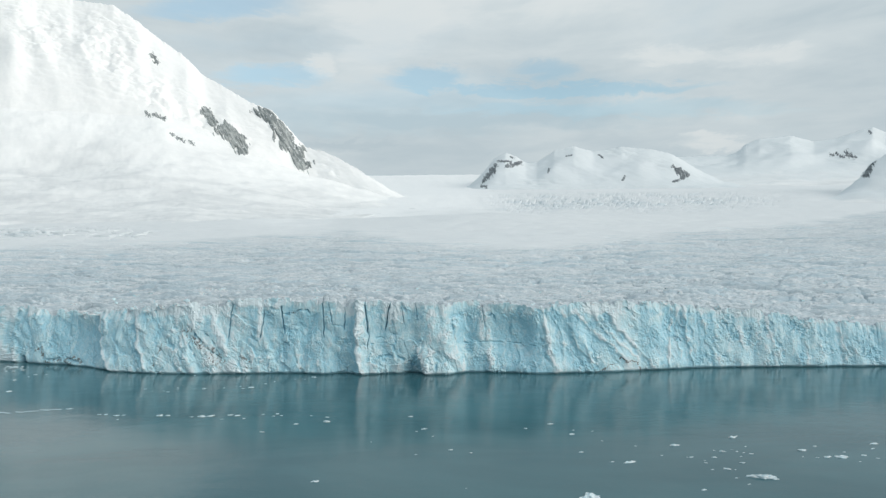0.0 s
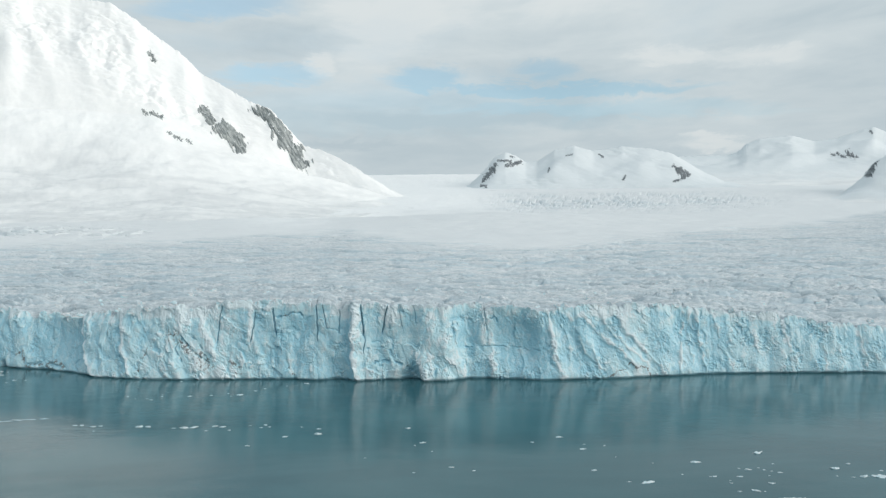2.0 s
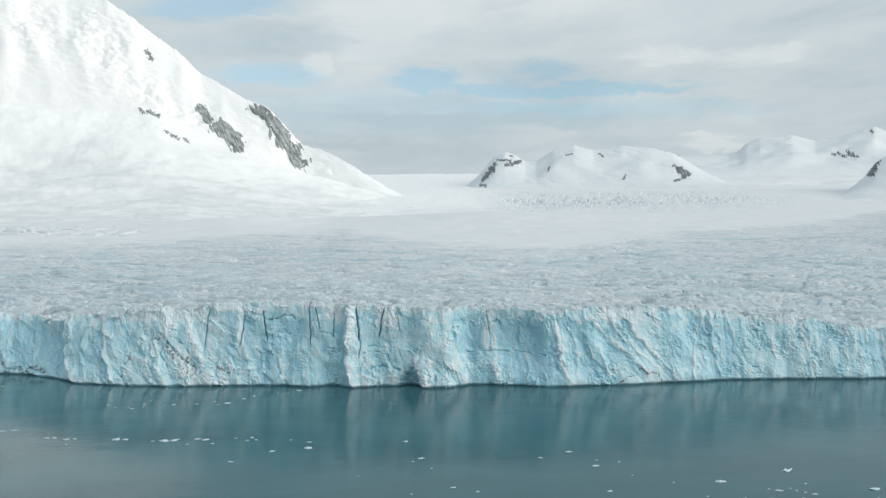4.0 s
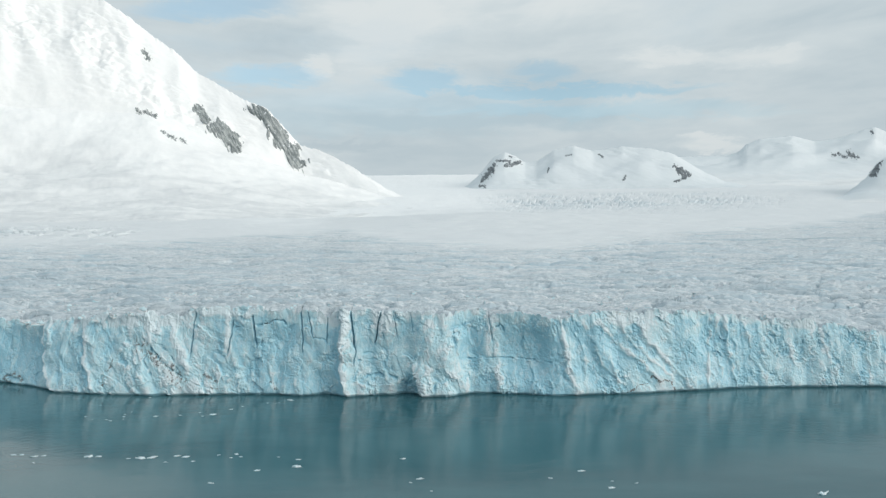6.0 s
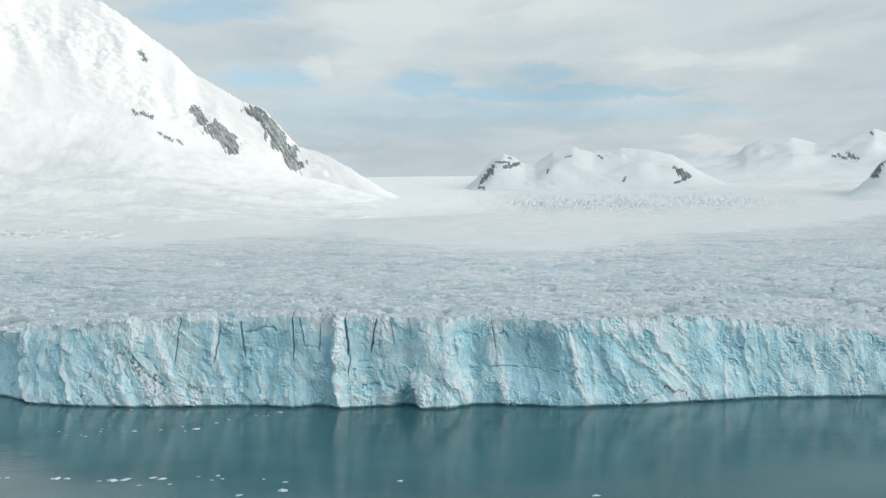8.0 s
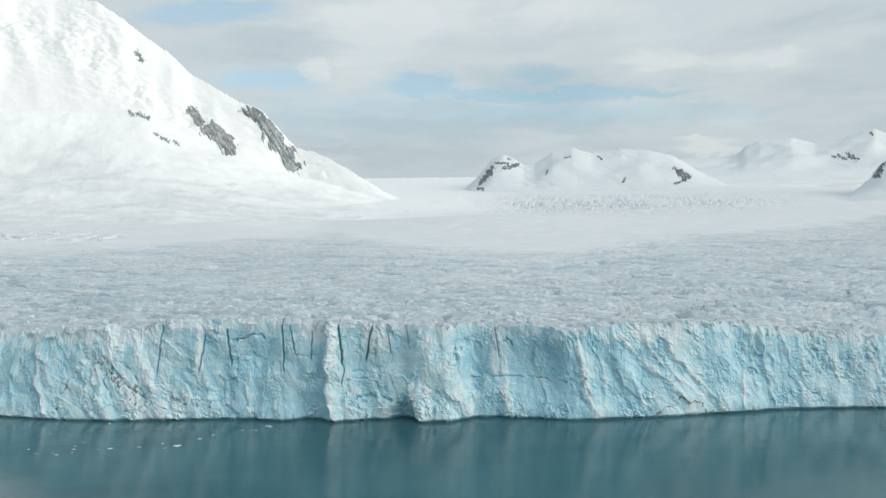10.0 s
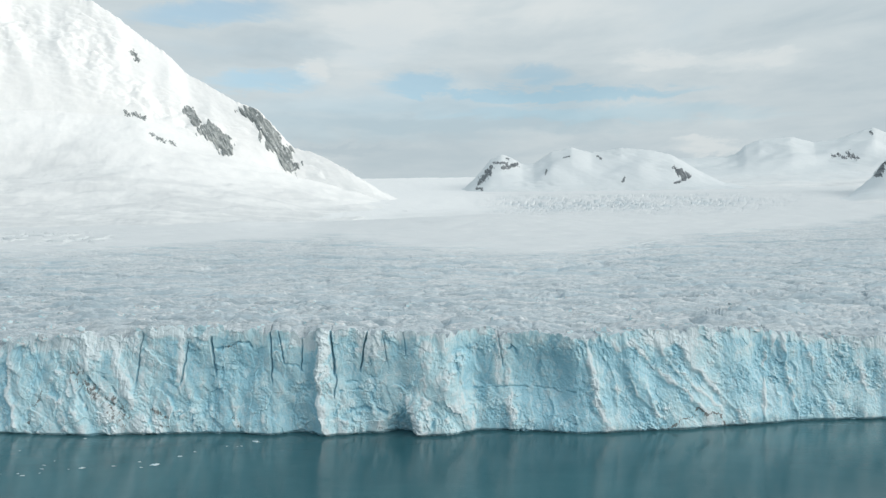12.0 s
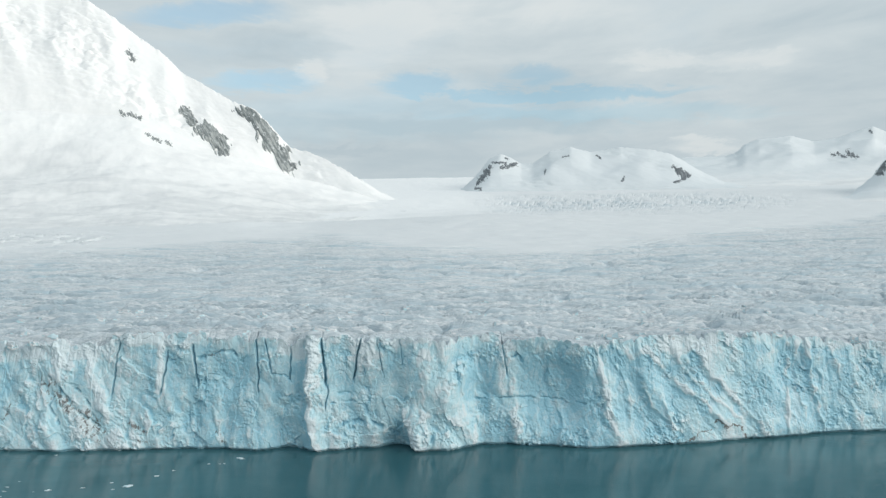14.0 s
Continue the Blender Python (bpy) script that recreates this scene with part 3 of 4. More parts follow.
def cliff_relief(x, z, top):
    """How far the ice wall stands out towards the sea at x along and z up, and a colour mask: white on rib crests, blue
    for their shaded left sides.
    """
    h = np.clip(z / top, 0, 1)
    out = -cliff_lean(x) * h ** 1.3
    slant = np.interp(x, (-140, -110, -80, 45, 65, 125, 145), (0.45, 0.35, 0.0, 0.0, 0.45, 0.25, 0.0))
    wx = x + slant * z + 1.5 * fbm(x / 11, z / 16, 4, 1)
    wz = z + 2.0 * fbm(x / 10, z / 12, 6, 1)
    out = out + 1.1 * fbm(wx / 19, wz / 55, 11, 2)
    out = out + 0.3 * (ridged(wx / 8.5, wz / 30, 14, 2, 0.4) - 0.6)
    broken = ramp(fbm(x / 11, z / 13, 41, 2), -0.25, 0.5)       # smooth faces beside shattered ones
    calm = sum(np.exp(-((x - cx) / reach) ** 4 - ((z - cz) / tall) ** 4) for cx, reach, cz, tall in CALM)
    calm = np.clip(calm * (0.8 + 0.5 * fbm(x / 5, z / 6, 43, 2)), 0, 1)
    broken = broken * (1 - 0.75 * calm)
    out = out + np.interp(x, (45, 60), (1.5, 0.8)) * (1 - 0.4 * calm) * (0.5 - facets(wx / 8.0, wz / 11.0, 101, 0.9)) + 0.75 * (1 - 0.6 * calm) * (0.5 - facets(wx / 2.7, wz / 3.6, 131, 1.4)) * (0.25 + 0.7 * broken)
    _, r3, t3 = blocks((wx + 0.5 * fbm(x / 2, z / 2, 61, 2)) / 5.2, (wz + 0.5 * fbm(x / 2, z / 2, 62, 2)) / 7.5, 163)
    out = out + (0.40 * (r3 - 0.5) + 0.75 * t3) * (0.45 + 0.75 * broken) * (1 - 0.5 * calm) * np.interp(x, (-5, 15, 45, 60), (1.0, 0.6, 0.55, 0.3))
    _, r2, t2 = blocks(wx / 2.1 + 0.3 * fbm(x, z, 2, 2), wz / 2.8, 137)
    out = out + (0.32 * (r2 - 0.5) + 0.5 * t2) * (0.2 + broken)
    out = out + (0.5 - facets((wx + 0.4 * z) / 1.05, wz / 1.3, 151, 1.5)) * (0.08 + 0.30 * broken) + 0.12 * fbm(x / 0.9, z / 1.0, 77, 3, 0.6) * (0.4 + broken)
    # fine flutes under the rim
    out = out + 0.22 * (ridged(x / 1.5, z / 9, 19, 2) - 0.6) * ramp(h, 0.72, 0.9)
    crest = np.zeros(x.shape)
    for line, much, left, right in RIBS:
        (x1, z1), (x0, z0) = line[0], line[-1]
        side = x - np.interp(-z, [-p[1] for p in line], [p[0] for p in line]) + 1.0 * fbm(x / 3, z / 4, 23, 3) + (1.1 if much < 4 else 0.2) * fbm(x / 9 + x1, z / 8, 24, 2)
        run = ramp(z, z0 - 3, z0 + 1) * (1 - ramp(z, z1 - 1, z1 + 3))
        # whitens the rib's crest, colours its left flank blue as the shade side
        crest = crest + min(much / 2, 1.2) * run * ramp(fbm(x / 7, z / 6 + x1, 26, 3), -0.3, 0.4) * (0.95 * np.clip(1 - np.abs(side) / 1.5, 0, 1) ** 0.7 - 0.55 * np.exp(-((side + 3.2) / 2.2) ** 2))
        out = out + np.where(x > 48, 0.36, 0.52) * much * (0.75 + 0.6 * perlin(x / 6 + x1, z / 6, 29)) * np.clip(1 - np.abs(side / np.where(side < 0, left, right)) / 1.7, 0, 1) ** 1.15 * run
    for line, wide, deep in GROOVES:
        far = near_line(x + 0.4 * fbm(x / 2, z / 2, 27, 3), z + 0.4 * fbm(x / 2, z / 2, 28, 3), line)
        out = out - deep * np.exp(-(far / wide) ** 2) * ramp(fbm(x / 4, z / 4, 39, 2), -0.45, 0.25)
    for cx, cz, rx, rz, deep in SCOOPS:
        out = out - deep * np.exp(-(((x - cx) / rx) ** 2 + ((z - cz) / rz) ** 2) ** 1.5)
    for cx, z1, z0, tilt, wide, deep in CRACKS:
        along = np.clip((z1 - z) / (z1 - z0), 0, 1)
        line = cx + tilt * along + 0.35 * fbm(z / 4, z * 0 + cx, 9, 2)
        out = out - 0.76 * deep * np.exp(-np.abs((x - line) / (0.62 * wide)) ** 3) * ramp(z, z0 - 1, z0 + 2.5) * (1 - ramp(z, z1, z1 + 2))
    # the sea has eaten a notch along the water, and slumped ice stands out over it in places
    out = out + 0.7 * np.exp(-((z - 2.5) / 3.0) ** 2) * ramp(fbm(x / 14, x * 0 + 3.3, 5, 2), -0.3, 0.5)
    return out - 1.2 * np.exp(-(z / 0.55) ** 2), crest


def build_glacier():
    glacier = tagged(new("glacier"), "tidewater glacier with crevassed grey-white tongue and pale blue ice cliff", "glacier")
    # the wall, from under the water up over the rim
    outer = np.geomspace(1, 1 + 350 / 12, 40)[1:] * 12 - 12
    x1 = np.concatenate((-245 - outer[::-1], np.arange(-245, 245, 0.24), 245 + outer))
    up = np.concatenate((np.linspace(-0.12, 0.0, 4)[:-1], np.linspace(0, 1, 145)))
    inward = np.linspace(0.25, 11, 26)
    slope = np.gradient(foot(x1), x1)
    slope = np.convolve(np.pad(slope, 20, "edge"), np.ones(41) / 41, "valid")
    norm = np.hypot(slope, 1)
    nx, ny = slope / norm, -1 / norm
    front_top = glacier_height(x1, foot(x1) + 2.0 + cliff_lean(x1))[0]
    # the rim is broken into blocks, each with its own height
    r = blocks(x1 / 4.2 + 0.4 * fbm(x1 / 6, x1 * 0, 3, 2), x1 * 0 + 0.5, 55)
    front_top = front_top + 0.5
    r2 = blocks(x1 / 1.6, x1 * 0 + 0.5, 56)
    r0 = blocks(x1 / 12.5 + 0.3 * fbm(x1 / 15, x1 * 0, 4, 2), x1 * 0 + 0.5, 57)
    front_top = front_top + 1.7 * (r0[1] - 0.5) + 1.6 * r0[2] - 0.9 * np.clip(1 - r0[0] / 0.12, 0, 1) + 0.9 * (r[1] - 0.5) - 0.8 * np.clip(1 - r[0] / 0.25, 0, 1) + 0.25 * (r2[1] - 0.5) + 0.3 * r2[2]
    gx, gv = np.meshgrid(x1, up)
    gz = gv * front_top[None, :]
    out, crest = cliff_relief(gx, gz, np.broadcast_to(front_top, gx.shape))
    wall_x, wall_y = gx + nx * out * 0.9, foot(gx) + ny * out
    bx = wall_x[-1][None, :] - nx * inward[:, None] * 0.0
    by = wall_y[-1][None, :] + inward[:, None]
    bx = np.broadcast_to(bx, by.shape)
    tz = glacier_height(bx, by)[0]
    hold = ramp(inward, 0, 3.5)[:, None]
    bz = front_top[None, :] * (1 - hold) + (tz + 0.15) * hold + 0.25 * fbm(bx / 1.2, by / 1.2, 12, 3) * (1 - hold)
    x, y, z = (np.concatenate(p) for p in ((wall_x, bx), (wall_y, by), (gz, bz)))
    blueness = 0.70 + np.interp(gx, (45, 60, 150, 180), (0.0, 0.10, 0.10, 0.05)) + 0.16 * fbm(gx / 12, gz / 30, 45, 3)
    for cx, reach, much in FRESH:
        blueness = blueness + much * np.exp(-((gx + 0.25 * gz - 4 - cx) / reach) ** 2)
    blueness = blueness - 0.55 * ramp(gz / front_top + 0.16 * fbm(gx / 13, gz / 9, 46, 4, 0.6), 0.80, 0.98)      # the old crust under the rim
    for cx, cz, rx, rz, much in DEEP:
        blueness = blueness + much * np.exp(-(((gx - cx + 1.5 * fbm(gx / 5, gz / 5, 48, 2)) / rx) ** 2 + ((gz - cz) / rz) ** 2))
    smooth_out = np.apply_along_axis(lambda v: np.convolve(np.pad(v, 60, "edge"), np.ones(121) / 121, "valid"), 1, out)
    blueness = blueness - 0.10 * np.clip(out - smooth_out, -2.0, 2.0)      # whiter on what stands out, bluer on what lies back
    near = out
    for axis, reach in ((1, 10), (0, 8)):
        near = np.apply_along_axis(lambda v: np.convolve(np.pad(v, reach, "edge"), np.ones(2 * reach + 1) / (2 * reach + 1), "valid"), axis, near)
    blueness = blueness - 0.55 * np.clip(out - near, -0.5, 0.7) - crest
    silt = np.zeros(gx.shape)
    for line, reach, fade, much in SILT:
        far = near_line(gx + 0.7 * fbm(gx / 2, gz / 2, 33, 3), gz + 0.7 * fbm(gx / 2, gz / 2, 34, 3), line)
        silt = np.maximum(silt, np.clip(1 - far / reach, 0, 1) ** fade * much)
    top_rows = np.full(bx.shape, -0.35)
    cliff = sheet("ice_cliff", x, y, z, ICE, glacier, smooth=False, blueness=np.concatenate((blueness, top_rows)), bare_ice_shade=np.concatenate((silt * 0, np.full(bx.shape, 0.4))), silt=np.concatenate((silt, top_rows * 0)))
    cliff.data.materials.append(GLACIER)
    slots = np.zeros((x.shape[0] - 1, x.shape[1] - 1), dtype=np.int32)
    slots[len(up) - 1 + 1:] = 1
    cliff.data.polygons.foreach_set("material_index", slots.ravel())
    # the tongue behind it, in rows that widen with distance
    a = np.concatenate((np.linspace(-2.2, -0.86, 24)[:-1], np.linspace(-0.86, 0.86, 920), np.linspace(0.86, 2.2, 24)[1:]))
    edge = np.full(a.shape, 305.0)
    for _ in range(12):
        edge = 0.5 * edge + 0.5 * (foot(a * edge) + cliff_lean(a * edge) + 6.0)
    s = np.concatenate((np.linspace(0, 0.2, 350)[:-1], np.linspace(0.2, 0.4, 290)[:-1], np.linspace(0.4, 0.54, 90)[:-1], np.linspace(0.54, 1, 70)))[:, None]
    y = edge[None, :] * (4900 / edge[None, :]) ** s
    x = a[None, :] * y
    z, bare, cover = glacier_height(x, y)
    z = z - 0.5 * (1 - ramp(y - edge[None, :], 0, 3))
    # no snow clings to the blocks' steep sides; their shade is coloured in
    rise = np.gradient(z, axis=0) / np.gradient(y, axis=0)
    bare = np.clip(np.maximum(bare, 0.6 * ramp(rise, 0.45, 1.3) * (1 - 0.9 * cover)), 0, 1)
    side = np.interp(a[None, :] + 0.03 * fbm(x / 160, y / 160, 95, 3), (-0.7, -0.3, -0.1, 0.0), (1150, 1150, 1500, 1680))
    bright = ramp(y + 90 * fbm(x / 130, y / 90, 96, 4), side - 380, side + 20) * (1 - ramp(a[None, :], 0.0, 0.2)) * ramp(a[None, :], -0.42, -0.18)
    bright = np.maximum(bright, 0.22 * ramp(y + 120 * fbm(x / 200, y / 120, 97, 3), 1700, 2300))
    sheet("crevassed_surface", x, y, z, GLACIER, glacier, smooth=False, bare_ice_shade=bare, new_snow=cover, bright_snow=bright * (1 - bare))
    return glacier


def serac_mesh(seed):
    """A tilted, split block of ice with a crusted top."""
    rng = random.Random(seed)
    bm = bmesh.new()
    bmesh.ops.create_cube(bm, size=1.0)
    bmesh.ops.subdivide_edges(bm, edges=bm.edges[:], cuts=2, use_grid_fill=True)
    for v in bm.verts:
        p = v.co.copy()
        push = noise.noise_vector(p * 2.3 + Vector((seed * 7.7, 0, 0)))
        v.co = p + push * 0.24
        if p.z > 0.4:
            v.co.z += 0.35 * noise.noise(Vector((p.x * 3, p.y * 3, seed))) + 0.25 * p.x * rng.choice((-1, 1)) * 0.6
            v.co.x, v.co.y = v.co.x * 0.8, v.co.y * 0.75
    mesh = bpy.data.meshes.new("serac")
    bm.to_mesh(mesh)
    bm.free()
    mesh.materials.append(GLACIER)
    mesh.materials.append(ICE)
    for poly in mesh.polygons:
        poly.material_index = 1 if poly.normal.z < 0.25 and poly.index % 3 else 0
    mesh.attributes.new("blueness", "FLOAT", "POINT").data.foreach_set("value", np.full(len(mesh.vertices), 0.5, dtype=np.float32))
    return mesh


def build_seracs(glacier):
    """Loose blocks that stand out of the crevassed ice behind the rim."""
    rng = random.Random(11)
    kinds = [serac_mesh(k) for k in range(8)]
    for k in range(280):
        away = 4 + 120 * rng.random() ** 1.7
        x = rng.uniform(-1, 1) * (215 + away * 0.6)
        y = float(foot(x)) + away
        z = float(glacier_height(np.array([x]), np.array([y]))[0][0])
        ob = new("serac", rng.choice(kinds))
        size = rng.uniform(1.2, 2.6)
        ob.parent = glacier
        ob.matrix_basis = Matrix.LocRotScale((x, y, z - 0.18 * size), Euler((rng.uniform(-0.15, 0.15), rng.uniform(-0.2, 0.2), rng.uniform(-0.4, 0.4))),
                                             (size * rng.uniform(1.2, 2.6), size, size * rng.uniform(0.7, 1.1)))


# ---- mountains ----
class Mountain:
    """A flank that rises from the glacier over a gentle apron and a steep face to a crest; bearings are x over y."""

    def __init__(self, crest, brow, front, middle, back, rough, seed, rugged=(), hollow=()):
        self.rough, self.seed, self.rugged, self.hollow = rough, seed, rugged, hollow
        self.a = np.linspace(crest[0][0], crest[-1][0], 3000)
        step = self.a[1] - self.a[0]
        self.lines = []
        for line, reach in ((crest, 0.004), (brow, 0.03), (front, 0.05), (middle, 0.05), (back, 0.05)):
            n = max(1, int(reach / step))
            kernel = np.exp(-np.linspace(-2.5, 2.5, 2 * n + 1) ** 2 / 2)
            self.lines.append(np.convolve(np.pad(np.interp(self.a, *zip(*line)), n, "edge"), kernel / kernel.sum(), "valid"))

    def at(self, k, a):
        return np.interp(a, self.a, self.lines[k])

    def depths(self, a):
        return [self.at(k, a) for k in (2, 3, 4)]

    def height(self, a, y):
        y0, y1, y2 = self.depths(a)
        x = a * y
        bed = np.interp(np.minimum(y, y1), BACK_Y, BACK_Z) - 4      # it leaves the ice without a break
        z1 = EYE + self.at(1, a) * y1
        z2 = EYE + self.at(0, a) * y2
        t1, t2 = np.clip((y - y0) / (y1 - y0), 0, 1), np.clip((y - y1) / (y2 - y1), 0, 1)
        t2 = t2 + 0.07 * np.sin(np.pi * t2) * fbm(a * 14, y / 200, self.seed, 2)
        z = bed + (z1 + 4 - np.interp(y1, BACK_Y, BACK_Z)) * t1 ** 2.2 + (z2 - z1) * t2 ** 0.95 - np.maximum(y - y2, 0) * 0.6
        steep, s = ramp(t2, 0.0, 0.25), self.rough
        up = y * 0.6 + z
        z = z + steep * (1 - 0.92 * ramp(t2, 0.7, 1.0)) * s * (5 * (ridged(x / 150 + up / 400, up / 300, self.seed, 3, 0.45) - 0.6) + 1.8 * fbm((x + 0.5 * up) / 45, up / 110, self.seed + 2, 4, 0.5))
        _, r, _ = blocks(x / 44 + 0.4 * fbm(x / 60, up / 60, 5, 2), up / 32, self.seed + 4)
        broken = ramp(fbm(x / 260, up / 220, self.seed + 7, 2), 0.12, 0.6)
        for ca, cy, ra, ry in self.rugged:
            broken = np.maximum(broken, 2.2 * np.exp(-((a - ca) / ra) ** 2 - ((y - cy) / ry) ** 2))
        for ca, cy, ra, ry, deep in self.hollow:
            z = z - deep * np.exp(-((a - ca) / ra) ** 2 - ((y - cy) / ry) ** 2)
        crags = 12 * (0.5 - facets((x + 0.5 * up) / 46, up / 34, self.seed + 9, 0.9)) + 3 * (0.5 - facets((x + 0.4 * up) / 20, up / 17, self.seed + 11, 1.2)) + 4 * (r - 0.5)
        z = z + ramp(t2, 0.0, 0.12) * broken * s * crags * (1 - 0.9 * ramp(t2, 0.85, 1.0)) + s * 3.5 * fbm(a * 160, y / 60, self.seed + 1, 3) * ramp(t2, 0.9, 1.0)
        z = z + (1 - steep) * s * (7 * fbm(x / 240, y / 150, self.seed + 3, 3) + 2.5 * fbm(x / 90, y / 60, self.seed + 5, 2) + 1.6 * fbm(x / 32, y / 20, self.seed + 8, 3))
        z = z - 30 * (1 - ramp(t1, 0.0, 0.10))      # the foot dips under the glacier
        return z + s * 0.5 * fbm((x + 0.5 * up) / 20, up / 40, self.seed + 6, 3)

    def build(self, name, label, mat, bearings, rows):
        thing = tagged(new(name), label, "mountain")
        a = np.linspace(*bearings)[None, :]
        y0, y1, y2 = self.depths(a)
        s = np.concatenate((np.linspace(0, 1, rows // 3)[:-1], np.linspace(1, 2, rows // 2)[:-1], np.linspace(2, 3, rows // 6)))[:, None]
        y = y0 + (y1 - y0) * np.clip(s, 0, 1) + (y2 - y1) * np.clip(s - 1, 0, 1) + 500 * np.clip(s - 2, 0, 1)
        wide = np.broadcast_to(a, y.shape)
        # painted shade on the apron, fading out ragged towards the steep face
        apron_shade = 1 - ramp(s + 0.22 * fbm(wide * 9, y / 260, self.seed + 40, 4, 0.55), 0.45, 1.05)
        sheet("snow_slope", a * y, y, self.height(wide, y), mat, thing, shaded_snow=apron_shade)
        return thing

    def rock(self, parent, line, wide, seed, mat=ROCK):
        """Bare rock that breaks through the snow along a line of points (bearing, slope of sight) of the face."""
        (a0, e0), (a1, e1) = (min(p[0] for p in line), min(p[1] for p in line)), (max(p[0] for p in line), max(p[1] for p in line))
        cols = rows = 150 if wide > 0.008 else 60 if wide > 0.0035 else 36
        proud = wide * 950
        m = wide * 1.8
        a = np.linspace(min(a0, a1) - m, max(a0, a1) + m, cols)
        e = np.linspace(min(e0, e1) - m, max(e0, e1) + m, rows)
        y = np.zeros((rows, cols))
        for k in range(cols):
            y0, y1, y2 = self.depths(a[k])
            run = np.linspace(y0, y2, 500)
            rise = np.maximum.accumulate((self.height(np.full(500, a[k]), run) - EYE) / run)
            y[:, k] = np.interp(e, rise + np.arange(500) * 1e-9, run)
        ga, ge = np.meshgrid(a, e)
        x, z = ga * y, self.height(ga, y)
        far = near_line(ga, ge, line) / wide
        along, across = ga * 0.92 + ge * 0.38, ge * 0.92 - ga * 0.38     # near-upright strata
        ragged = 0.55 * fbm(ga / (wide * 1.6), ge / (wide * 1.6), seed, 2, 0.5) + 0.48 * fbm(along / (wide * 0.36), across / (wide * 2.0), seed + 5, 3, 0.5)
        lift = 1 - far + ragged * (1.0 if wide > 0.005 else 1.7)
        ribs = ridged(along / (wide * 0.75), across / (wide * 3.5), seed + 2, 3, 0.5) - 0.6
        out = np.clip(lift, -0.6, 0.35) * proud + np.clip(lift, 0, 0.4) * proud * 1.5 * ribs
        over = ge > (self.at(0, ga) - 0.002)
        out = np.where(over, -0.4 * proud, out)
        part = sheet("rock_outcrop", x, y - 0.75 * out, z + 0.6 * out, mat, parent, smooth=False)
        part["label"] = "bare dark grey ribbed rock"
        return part


